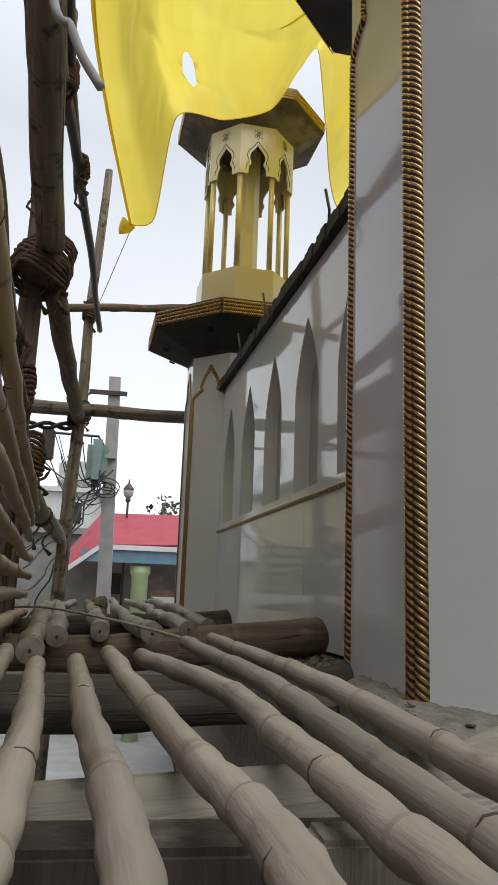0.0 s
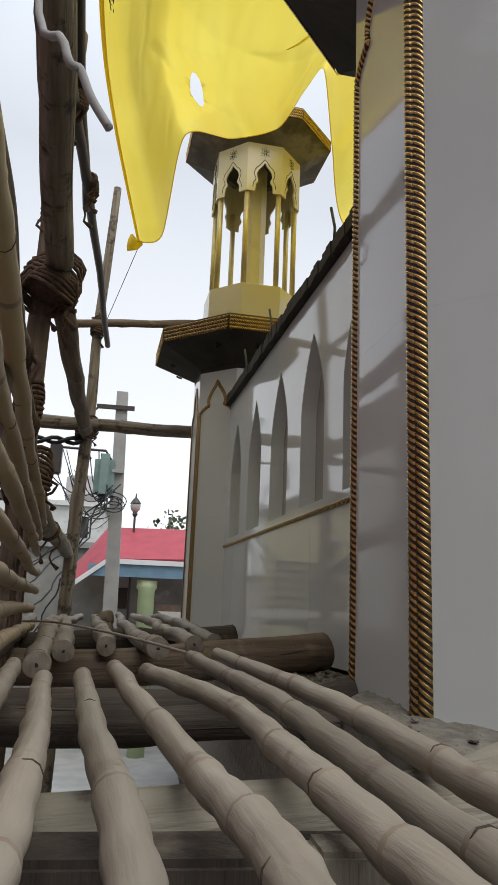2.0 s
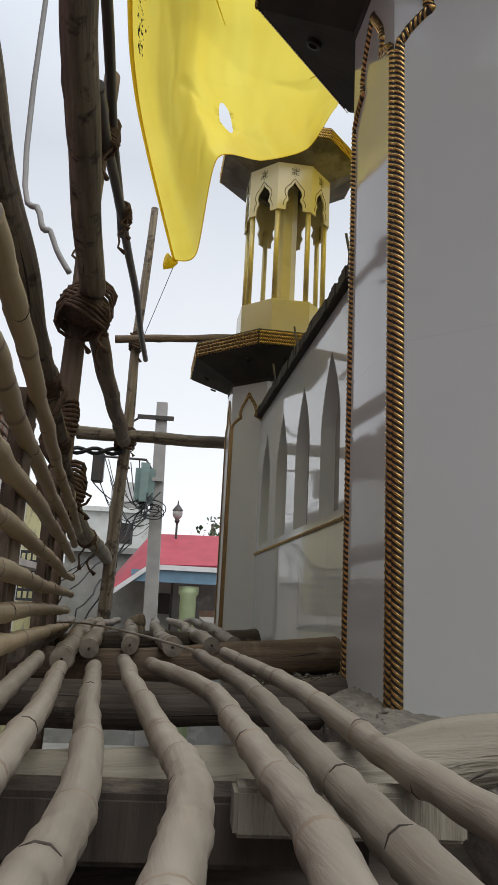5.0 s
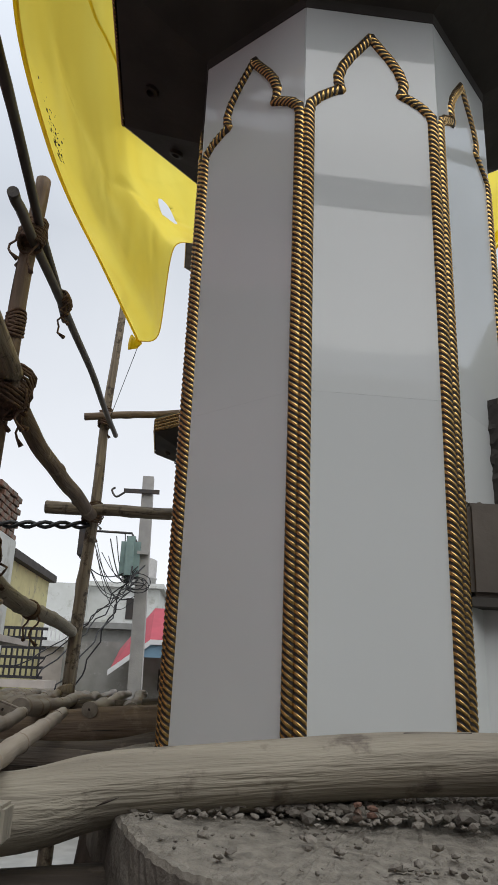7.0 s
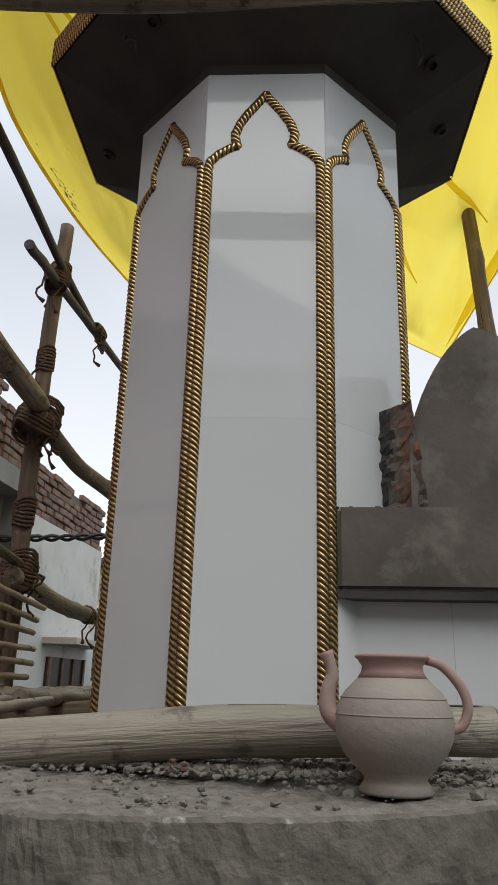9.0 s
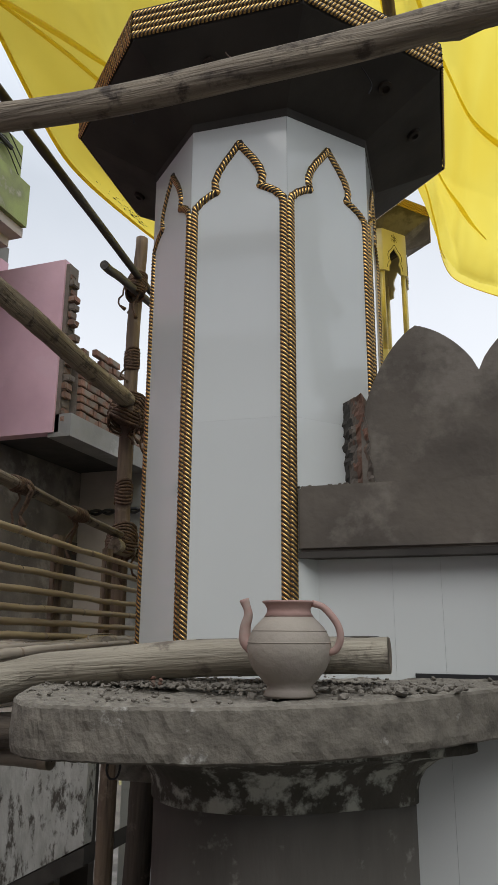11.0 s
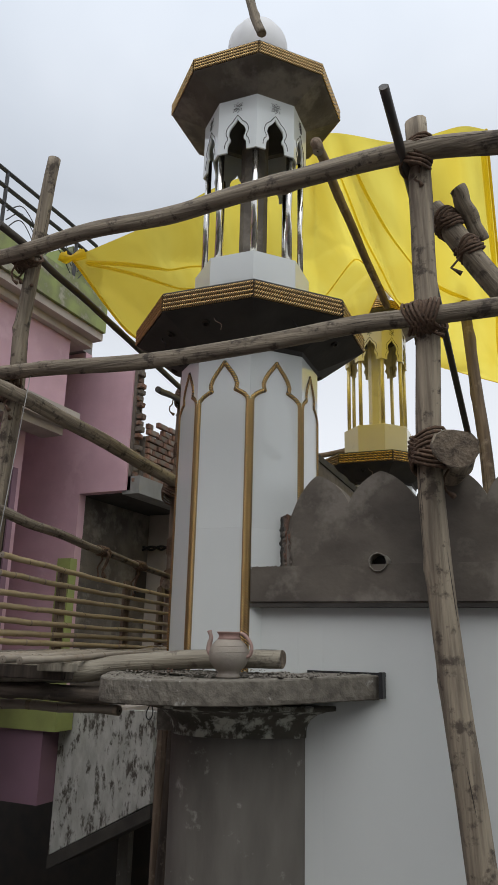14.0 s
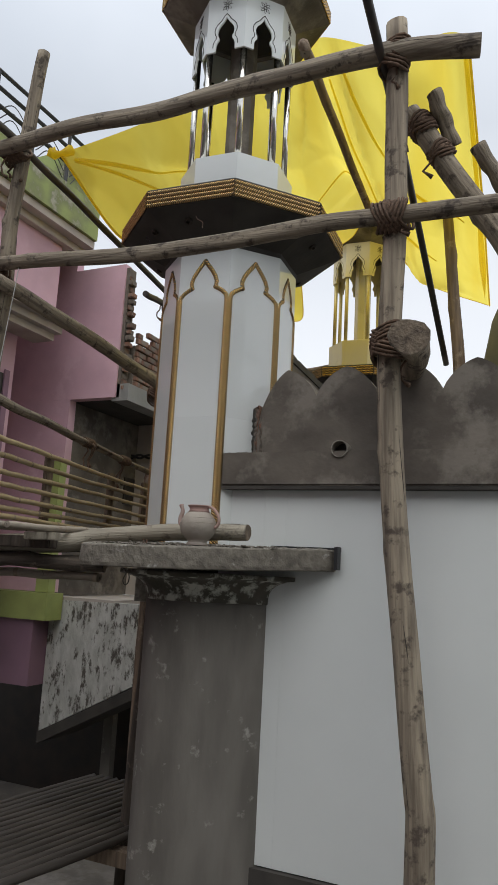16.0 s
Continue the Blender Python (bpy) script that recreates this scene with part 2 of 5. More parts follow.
tno.inputs["Scale"].default_value, tno.inputs["Detail"].default_value, tno.inputs["Distortion"].default_value = 2.6, 1.2, 0.8
tbp.inputs["Strength"].default_value, tbp.inputs["Distance"].default_value = 0.35, 0.12
tl.new(tco.outputs["Object"], tmap.inputs[0])
tl.new(tmap.outputs[0], tno.inputs["Vector"])
tadd = tn.new("ShaderNodeMath")
tl.new(tno.outputs["Fac"], tadd.inputs[0])
tl.new(tadd.outputs[0], tbp.inputs["Height"])
tl.new(tbp.outputs[0], tp.inputs["Normal"])
tl.new(tbp.outputs[0], tr.inputs["Normal"])
tdirt, tmx = tn.new("ShaderNodeTexNoise"), tn.new("ShaderNodeMixRGB")
tdirt.inputs["Scale"].default_value, tdirt.inputs["Detail"].default_value = 1.3, 3
tl.new(tco.outputs["Object"], tdirt.inputs["Vector"])
tmx.inputs[1].default_value, tmx.inputs[2].default_value = (0.95, 0.81, 0.16, 1), (0.80, 0.64, 0.09, 1)
tl.new(tdirt.outputs["Fac"], tmx.inputs[0])
# Darker ochre streaks paint the shading of folds into the film's colour.
tcm, tcr, tcf, tcx = tn.new("ShaderNodeMapping"), tn.new("ShaderNodeTexNoise"), tn.new("ShaderNodeMapRange"), tn.new("ShaderNodeMixRGB")
tcm.inputs["Scale"].default_value = (12, 1.5, 1)
tcr.inputs["Scale"].default_value, tcr.inputs["Detail"].default_value, tcr.inputs["Distortion"].default_value = 1.0, 2.0, 0.3
tcf.inputs[1].default_value, tcf.inputs[2].default_value, tcf.inputs[3].default_value, tcf.inputs[4].default_value = 0.30, 0.60, 0.5, 0.0
tcx.inputs[2].default_value = (0.84, 0.58, 0.03, 1)
tl.new(tco.outputs["UV"], tcm.inputs[0])
tl.new(tcm.outputs[0], tcr.inputs["Vector"])
tl.new(tcr.outputs["Fac"], tcf.inputs[0])
tl.new(tcr.outputs["Fac"], tadd.inputs[1])
tl.new(tcf.outputs[0], tcx.inputs[0])
tl.new(tmx.outputs[0], tcx.inputs[1])
tl.new(tcx.outputs[0], tr.inputs[0])
tl.new(tp.outputs[0], tm.inputs[1])
tl.new(tr.outputs[0], tm.inputs[2])
tl.new(tm.outputs[0], tm2.inputs[1])
tl.new(tt.outputs[0], tm2.inputs[2])
tl.new(tm2.outputs[0], tn["Material Output"].inputs[0])

# ---- builders ----


def mesh_of(bm, name, mats, smooth=False):
    bmesh.ops.recalc_face_normals(bm, faces=bm.faces)
    me = bpy.data.meshes.new(name)
    bm.to_mesh(me)
    bm.free()
    for m in (mats if isinstance(mats, (list, tuple)) else [mats]):
        me.materials.append(m)
    if smooth:
        me.polygons.foreach_set("use_smooth", [True] * len(me.polygons))
    return me


def part(name, bm, mats, parent=None, label="", smooth=False, m=None):
    ob = new(name, bm if isinstance(bm, bpy.types.Mesh) else mesh_of(bm, name, mats, smooth))
    if parent:
        ob.parent = parent
    if m:
        ob.matrix_basis = m
    if label:
        ob["label"] = label
    return ob


def thing(name, label, category, m=None, group="", kind=""):
    ob = new(name)
    ob.empty_display_size = 0.1
    if m:
        ob.matrix_basis = m
    return tagged(ob, label, category, group, kind)


def box(x0, x1, y0, y1, z0, z1, bm=None, bevel=0.0):
    b = bm or bmesh.new()
    tmp = bmesh.new() if bm else b
    bmesh.ops.create_cube(tmp, size=1)
    for v in tmp.verts:
        v.co = ((x0 + x1) / 2 + v.co.x * (x1 - x0), (y0 + y1) / 2 + v.co.y * (y1 - y0), (z0 + z1) / 2 + v.co.z * (z1 - z0))
    if bevel:
        bmesh.ops.bevel(tmp, geom=list(tmp.edges), offset=bevel, segments=2, affect="EDGES")
    if bm:
        me = bpy.data.meshes.new("t")
        tmp.to_mesh(me)
        tmp.free()
        b.from_mesh(me)
        bpy.data.meshes.remove(me)
    return b


def loft(rings, bm=None, cap=True, closed=True):
    """Joins rings of equal count into a skin."""
    b = bm or bmesh.new()
    vs = [[b.verts.new(p) for p in r] for r in rings]
    k = len(vs[0])
    for a, c in zip(vs, vs[1:]):
        for i in range(k if closed else k - 1):
            j = (i + 1) % k
            b.faces.new((a[i], a[j], c[j], c[i]))
    if cap:
        b.faces.new(vs[0][::-1])
        b.faces.new(vs[-1])
    return b


def smooth_path(pts, n):
    """Points along a Catmull-Rom curve."""
    P = [Vector(p) for p in pts]
    if len(P) == 2:
        return [P[0].lerp(P[1], i / n) for i in range(n + 1)]
    Q = [P[0] * 2 - P[1]] + P + [P[-1] * 2 - P[-2]]
    out = []
    segs = len(P) - 1
    per = max(2, n // segs)
    for s in range(segs):
        a, b, c, d = Q[s:s + 4]
        for i in range(per):
            t = i / per
            out.append(0.5 * (2 * b + (c - a) * t + (2 * a - 5 * b + 4 * c - d) * t * t + (3 * b - a - 3 * c + d) * t ** 3))
    return out + [P[-1]]


def tube(pts, radius, sides=8, bm=None, cap=True):
    """A tube along points; radius is a number or a function of (share of the length, angle)."""
    P = [Vector(p) for p in pts]
    rings, up = [], None
    for i, p in enumerate(P):
        d = (P[min(i + 1, len(P) - 1)] - P[max(i - 1, 0)]).normalized()
        if up is None:
            up = Vector((0, 0, 1)) if abs(d.z) < 0.9 else Vector((1, 0, 0))
        a = d.cross(up).normalized()
        up = a.cross(d).normalized()
        f = i / (len(P) - 1)
        ring = []
        for k in range(sides):
            t = 2 * math.pi * k / sides
            r = radius(f, t) if callable(radius) else radius
            ring.append(p + (a * math.cos(t) + up * math.sin(t)) * r)
        rings.append(ring)
    return loft(rings, bm, cap)


SIDES = 14


def timber(name, pts, r0, r1, mat, label, category="pole", seed=0, knots=3, group="", n=28, bamboo=False, wobble=0.0035, kink=0.0):
    """A rough round pole along points, with swellings at its knots or joints. The mesh lies along its own z."""
    rnd = random.Random(seed + 7)
    P = smooth_path(pts, n if not bamboo else max(n, 44))
    base, d = Vector(pts[0]), Vector(pts[-1]) - Vector(pts[0])
    q = d.to_track_quat("Z", "Y")
    m = Matrix.Translation(base) @ q.to_matrix().to_4x4()
    inv = m.inverted()
    L = d.length
    P = [inv @ p for p in P]
    for i, p in enumerate(P):
        p.x += wobble * math.sin(i * 0.55 + seed)
        p.y += wobble * math.cos(i * 0.43 + seed * 2)
    places = [rnd.random() for _ in range(knots)]
    angles = [rnd.random() * 6.28 for _ in range(knots)]
    step = rnd.uniform(0.16, 0.24)
    first = rnd.uniform(0, 0.2)

    if bamboo and kink:
        count = int(L / step) + 3
        bends = [(rnd.uniform(-kink, kink), rnd.uniform(-kink, kink)) for _ in range(count)]
        for p in P:
            u = max(0.0, (p.z + first) / step)
            k = min(int(u), count - 2)
            w = u - k
            p.x += bends[k][0] * (1 - w) + bends[k + 1][0] * w
            p.y += bends[k][1] * (1 - w) + bends[k + 1][1] * w

    def rad(f, t):
        r = r0 + (r1 - r0) * f
        if bamboo:
            ph = ((f * L + first) / step) % 1.0
            r *= 1 + 0.085 * math.exp(-((min(ph, 1 - ph)) * step / 0.012) ** 2) + 0.02 * math.sin(2 * t + seed)
        else:
            r *= 1 + 0.07 * math.sin(2 * t + seed + 3 * f) + 0.05 * math.sin(3 * t - 5 * f + seed)
            for c, an in zip(places, angles):
                r += r0 * 0.22 * math.exp(-((f - c) * L / 0.03) ** 2) * max(0, math.cos(t - an))
        return r
    bm = tube(P, rad, SIDES)
    ob = new(name, mesh_of(bm, name, mat, True))
    ob.matrix_basis = m
    if bamboo and mat is not GREY_BAMBOO:
        ob.data.materials.append(BAMBOO_NODE)
    for poly in ob.data.polygons:
        if len(poly.vertices) > 4:
            poly.use_smooth = False
        elif bamboo and mat is not GREY_BAMBOO:
            ph = ((((poly.index // SIDES) + 0.5) / (len(P) - 1) * L + first) / step) % 1.0
            poly.material_index = 1 if min(ph, 1 - ph) * step < 0.0022 else 0
    dress(ob, P, places, bamboo, L, first, step, seed)
    return tagged(ob, label, category, group)


def dress(ob, P, places, bamboo, L, first, step, seed):
    """Sawn ends, drying cracks and branch scars of a pole, each a mesh under it."""
    rnd = random.Random(seed + 400)
    co = [v.co.copy() for v in ob.data.vertices]
    n = len(P)
    ring = [co[i * SIDES:(i + 1) * SIDES] for i in range(n)]
    if ob.data.materials[0] in (STEEL, GREY_BAMBOO):
        return
    for i, out in ((0, -1), (n - 1, 1)):
        axis = (P[i] - P[i - out]).normalized()
        b = bmesh.new()
        hub = b.verts.new(P[i] + axis * 0.0028)
        rim = [b.verts.new(p + axis * (0.0016 + 0.0008 * math.sin(2 * math.pi * k / SIDES + seed)) + (P[i] - p) * 0.05) for k, p in enumerate(ring[i])]
        mid = [b.verts.new(P[i].lerp(p, (0.15 if bamboo else 0.45) + 0.04 * math.sin(2 * math.pi * k / SIDES + seed) + 0.03 * math.sin(4 * math.pi * k / SIDES + 2 * seed)) + axis * 0.0026) for k, p in enumerate(ring[i])]
        for k in range(SIDES):
            j = (k + 1) % SIDES
            b.faces.new((rim[k], rim[j], mid[j], mid[k]))
            f = b.faces.new((mid[k], mid[j], hub))
            f.material_index = 1 if bamboo else 0
        part("sawn_end", b, [BAMBOO if bamboo else END_GRAIN, GROOVE], ob, "rough sawn end", smooth=True)
    b = bmesh.new()
    if bamboo:
        k = int(first / step) + 1
        while k * step - first < L:
            f = (k * step - first) / L
            i = min(n - 2, max(1, round(f * (n - 1))))
            if rnd.random() < 0.6:
                c = rnd.randrange(SIDES)
                pts = [ring[i][(c + q) % SIDES].lerp(ring[i + 1][(c + q) % SIDES], 0.5 * math.sin(q)) for q in range(rnd.randint(3, 5))]
                tube(pts, lambda u, t: 0.0004 + 0.0011 * math.sin(math.pi * u), 5, b)
            k += 1
    else:
        for _ in range(2 + int(L * 1.6)):
            i, k = rnd.randrange(2, n - 4), rnd.randrange(SIDES)
            m = min(n - i - 2, rnd.randint(3, 9))
            drift = rnd.uniform(-0.12, 0.12)
            pts = []
            for q in range(m):
                u = (k + drift * q) % SIDES
                a, c = ring[i + q][int(u)], ring[i + q][(int(u) + 1) % SIDES]
                pts.append(a.lerp(c, u - int(u)))
            wide = rnd.uniform(0.0011, 0.0022)
            tube(pts, lambda u, t: 0.0004 + wide * math.sin(math.pi * u), 4, b)
    if b.verts:
        tagged(part("branch_scar" if bamboo else "drying_crack", b, DARK_SHADE_WOOD if bamboo else GROOVE, ob, "dark scars at the joints" if bamboo else "dark drying cracks", smooth=True), kind="stuff")
    else:
        b.free()


def lashing(at, axis, r, turns=5, label="brown coir rope lashing tied round crossing poles", tails=2, seed=0, wide=0.02):
    """Turns of rope round a joint, crossed, with hanging ends."""
    rnd = random.Random(seed)
    b = bmesh.new()
    ax = Vector(axis).normalized()
    u = ax.orthogonal().normalized()
    v = ax.cross(u)
    at = Vector(at)
    for tilt in (0.45, -0.45):
        pts = []
        for i in range(turns * 14):
            t = i / 14 * 2 * math.pi
            h = (i / (turns * 14) - 0.5) * wide * turns + tilt * r * math.sin(t)
            rr = r * (0.97 + 0.05 * math.sin(i * 1.7 + seed) - 0.10 * abs(2 * i / (turns * 14) - 1))
            pts.append(at + ax * h + (u * math.cos(t) + v * math.sin(t)) * rr)
        tube(pts, 0.0085, 5, b)
    half = wide * turns * 0.42
    tube([at + ax * (half * f) for f in (-1, -0.8, -0.4, 0, 0.4, 0.8, 1)], lambda f, t: r * (0.78 + 0.16 * math.sin(math.pi * f) + 0.03 * math.sin(5 * t + seed)), 16, b)
    for k in range(tails):
        s = at + Vector((rnd.uniform(-r, r), rnd.uniform(-r, r), 0))
        L = rnd.uniform(0.10, 0.24)
        pts = [s + Vector((rnd.uniform(-0.012, 0.012) + 0.02 * math.sin(i), rnd.uniform(-0.012, 0.012), -L * i / 7)) for i in range(8)]
        tube(pts, lambda f, t: 0.006 if f < 0.85 else 0.006 + (f - 0.85) * 0.05, 5, b)
    ob = new("rope_lashing", mesh_of(b, "rope_lashing", ROPE, True))
    return tagged(ob, label, "rope", "rope lashings on the scaffold")


def octagon(a, z, c=(0, 0)):
    """Corners of a level octagon of half-width a across its flats."""
    R = a / math.cos(math.pi / 8)
    return [Vector((c[0] + R * math.cos(math.pi / 8 + k * math.pi / 4), c[1] + R * math.sin(math.pi / 8 + k * math.pi / 4), z)) for k in range(8)]


# ---- ground and street ----
b = bmesh.new()
bmesh.ops.create_grid(b, x_segments=80, y_segments=80, size=400)
for v in b.verts:
    v.co.z = 0.05 * noise.noise(v.co * 0.2)
tagged(part("ground", b, DIRT), "grey-brown dirt ground of a narrow street", "ground", kind="structure")
# Unseen block behind the camera, added to cut low sky light.
row = thing("sky_block", "unseen plain grey block cutting low sky light from the street", "house")
part("wall", box(-14, 16, -13, -7.0, 0, 7.2), GREYWALL, row)
part("roof", box(-14.1, 16.1, -13.1, -6.8, 7.202, 7.4), CONCRETE, row)
def stone(b, at, size, rnd):
    t = bmesh.new()
    bmesh.ops.create_icosphere(t, subdivisions=1, radius=1)
    m = Matrix.Translation(at) @ Euler((rnd.uniform(-0.4, 0.4), rnd.uniform(-0.4, 0.4), rnd.random() * 6)).to_matrix().to_4x4() @ Matrix.Diagonal((size * rnd.uniform(0.6, 1.3), size * rnd.uniform(0.6, 1.2), size * rnd.uniform(0.35, 0.7), 1))
    vs = [m @ (v.co * rnd.uniform(0.75, 1.2)) for v in t.verts]
    base = [b.verts.new(v) for v in vs]
    for f in t.faces:
        b.faces.new([base[v.index] for v in f.verts])
    t.free()


# ---- the mosque's corner: round column, slab, walls ----
SX, SY = 1.14, 1.20
b = bmesh.new()
rings = []
rnd = random.Random(3)
N = 240
jag = [rnd.uniform(-1, 1) for _ in range(N)]
SLAB_PLAN = [(1.90, 1.13), (1.72, 0.90), (1.50, 0.655), (1.27, 0.510), (1.05, 0.448), (0.87, 0.425), (0.745, 0.445), (0.65, 0.57), (0.58, 0.80), (0.52, 1.05), (0.53, 1.35), (0.80, 1.60), (1.30, 1.62), (1.75, 1.45)]


def plan_ring(plan, n):
    """Points at even shares round a closed smooth outline."""
    k = len(plan)
    P = [Vector((*p, 0)) for p in plan]
    out = []
    for q in range(n):
        u = q * k / n
        i, t = int(u), u - int(u)
        a, b, c, d = P[i - 1], P[i], P[(i + 1) % k], P[(i + 2) % k]
        out.append(0.5 * (2 * b + (c - a) * t + (2 * a - 5 * b + 4 * c - d) * t * t + (3 * b - a - 3 * c + d) * t ** 3))
    return out


OUTLINE = plan_ring(SLAB_PLAN, N)
for z, inset in ((2.803, 0.010), (2.808, 0.003), (2.825, 0.0), (2.845, 0.0), (2.865, 0.0), (2.885, 0.0), (2.907, 0.001), (2.913, 0.006)):
    ring = []
    for k, p in enumerate(OUTLINE):
        chip = inset + 0.0006 * jag[k] + 0.004 * noise.noise(Vector((p.x * 18, p.y * 18, z * 20))) + 0.0022 * noise.noise(Vector((p.x * 55, p.y * 55, z * 60))) + 0.0012 * rnd.uniform(-1, 1)
        x, y = SX + (p.x - SX) * (1 - chip / 0.7), SY + (p.y - SY) * (1 - chip / 0.7)
        ring.append((x, y, z + 0.018 + 0.0012 * jag[(k * 5) % N] + 0.055 * (0.5 + y - SY)))
    rings.append(ring)
for f in (0.985, 0.965, 0.94, 0.91, 0.88, 0.84, 0.80, 0.75, 0.70, 0.64, 0.57, 0.5, 0.4, 0.3, 0.15):
    rings.append([(SX + (x - SX) * f, SY + (y - SY) * f, z + 0.007 * noise.noise(Vector((x * f * 14, y * f * 14, 0))) + 0.004 * noise.noise(Vector((x * f * 50, y * f * 50, 0))) + 0.0015 * rnd.uniform(-1, 1) + 0.003) for x, y, z in rings[7]])
loft(rings, b)
slab = tagged(part("concrete_slab", b, [CONCRETE, SLAB_EDGE]), "rough grey concrete slab with chipped edge on a column", "slab")
# Upward faces get the lit tone, all others the shaded edge.
for poly in slab.data.polygons:
    poly.material_index = 0 if poly.normal.z > 0.75 else 1
column = thing("cement_column", "grey cement rounded column with flaking limewashed flared capital", "column")
b = bmesh.new()
def turned(profile, cx, cy, sides=40, bm=None):
    return loft([[(cx + r * math.cos(2 * math.pi * k / sides), cy + r * math.sin(2 * math.pi * k / sides), z) for k in range(sides)] for r, z in profile], bm)
COLUMN_PLAN = [(1.505, 1.09), (1.375, 0.965), (1.245, 0.868), (1.10, 0.822), (0.965, 0.832), (0.872, 0.895), (0.815, 0.99), (0.79, 1.12), (0.81, 1.35), (1.0, 1.5), (1.3, 1.48), (1.48, 1.3)]
SHAFT = plan_ring(COLUMN_PLAN, 96)


def shaft_ring(grow, z):
    """The column's outline grown outwards at height z."""
    c = Vector((1.14, 1.16, 0))
    return [c + (p - c) * (1 + grow / 0.36) + Vector((0, 0, z)) for p in SHAFT]


part("shaft", loft([shaft_ring(0, z) for z in (0.0, 1.0, 2.0, 2.60, 2.648)]), COLUMN, column, smooth=True)
part("capital", loft([shaft_ring(g, z) for g, z in ((0.0, 2.645), (0.006, 2.648), (0.007, 2.68), (0.013, 2.705), (0.028, 2.730), (0.06, 2.755), (0.11, 2.772), (0.15, 2.778), (0.15, 2.80))]), CAPITAL, column, "flared capital with flaking limewash", smooth=True)
tagged(part("wire_loop", tube(smooth_path([(0.80, 0.78, 2.78), (0.79, 0.765, 2.74), (0.80, 0.765, 2.715), (0.82, 0.765, 2.72), (0.825, 0.77, 2.75), (0.81, 0.78, 2.78)], 24), 0.003, 5), CABLE, smooth=True), "small loop of black wire hanging under the slab", "wire")

# street-side tiled wall below the parapet
wall = tagged(part("wall_south", box(1.0, 7.0, 1.101, 1.30, 1.35, 3.34), MORTAR), "white glazed tile wall under a cement parapet", "wall", kind="structure")
plinth = tagged(part("wall_plinth", box(0.9, 7.0, 1.06, 1.30, 0.0, 1.345), DARK_SHADE_PLASTER), "dark cement plinth below the tiled wall", "wall", kind="structure")
for xa, xb in ((1.20, 1.47), (1.47, 1.60), (1.60, 2.80), (2.80, 4.00), (4.00, 5.20), (5.20, 6.40)):
    part("tile", box(xa, xb - 0.0005, 1.09, 1.10, 1.352, 3.335), TILE, wall)
# roof body behind the walls
tagged(part("roof_deck", box(0.52, 7.0, 1.31, 14.0, 2.6, 2.915), CONCRETE), "rough concrete roof deck strewn with rubble", "roof", kind="structure")
tagged(part("wall_body", box(1.1, 7.0, 1.31, 14.0, 0.0, 2.595), MORTAR), "plain masonry body of the mosque", "wall", kind="structure")

# parapet with a row of merlons
b = bmesh.new()
yf, yb = 1.07, 1.23
def merlon_top(x):
    w = abs(((x - 1.3945) / 0.345) % 1.0 - 0.5) * 2
    bulge = (1 - min(1.0, w) ** 2) ** 0.75
    low = 3.80 if x > 1.567 else 3.66
    return low + (3.96 - low) * (0.70 * bulge + 0.30 * (1 - w))
xs = [1.3945 + i * 0.345 / 20 for i in range(20 * 14 + 1)]
low = [b.verts.new((x, yf + 0.03, 3.30)) for x in xs]
top = [b.verts.new((x, yf + 0.03, merlon_top(x))) for x in xs]
lowb = [b.verts.new((x, yb, 3.30)) for x in xs]
topb = [b.verts.new((x, yb, merlon_top(x))) for x in xs]
for i in range(len(xs) - 1):
    b.faces.new((low[i], low[i + 1], top[i + 1], top[i]))
    b.faces.new((lowb[i + 1], lowb[i], topb[i], topb[i + 1]))
    b.faces.new((top[i], top[i + 1], topb[i + 1], topb[i]))
    b.faces.new((low[i + 1], low[i], lowb[i], lowb[i + 1]))
b.faces.new((low[0], top[0], topb[0], lowb[0]))
b.faces.new((low[-1], lowb[-1], topb[-1], top[-1]))
parapet = tagged(part("parapet", b, PLASTER), "grey cement parapet with rounded pointed merlons", "parapet")
part("ledge_beam", box(1.217, 6.4, 1.025, 1.098, 3.288, 3.475, bevel=0.008), PLASTER, parapet)
drain = thing("drain_pipe", "grey plastic drain pipe stub through the parapet", "pipe")
b = bmesh.new()
ring = [[(1.908 + r * math.cos(2 * math.pi * k / 20), y, 3.483 + r * math.sin(2 * math.pi * k / 20)) for k in range(20)] for r, y in ((0.047, 1.11), (0.047, 1.016), (0.041, 1.014), (0.041, 1.11))]
loft(ring, b, cap=False)
part("pipe", b, CONCRETE, drain, smooth=True)
b = bmesh.new()
bmesh.ops.create_circle(b, cap_ends=True, radius=0.041, segments=20, matrix=pose(1.908, 1.096, 3.483, 90, 0, 0))
# Black disc stands for the unlit inside of the pipe.
part("dark_bore", b, DARKWIN_SHADE, drain)

# long tiled wall with pointed niches between the two minarets
WX0, WY0, WY1 = 0.872, 1.75, 4.95
wallm = Matrix.Translation((WX0, WY0, 0)) @ Matrix.Rotation(math.atan2(0.185, 3.0), 4, "Z")
niche = thing("wall_west", "long white glazed tile wall with five pointed niches", "wall", wallm, kind="structure")
def niche_half(z):
    """Half the width of a niche at height z."""
    spring, apex, half = 3.93, 4.27, 0.165
    if z <= spring:
        return half
    f = (z - spring) / (apex - spring)
    return half * max(0.0, 1 - f ** 1.6)
b = bmesh.new()
zs = [3.535, 3.7, 3.93] + [3.93 + 0.34 * i / 12 for i in range(1, 13)]
cells = [(0.25 + 0.555 * k, 0.25 + 0.555 * (k + 1)) for k in range(5)]
def quad(bb, *p):
    bb.faces.new([bb.verts.new(q) for q in p])
DEEP = 0.07
back = bmesh.new()
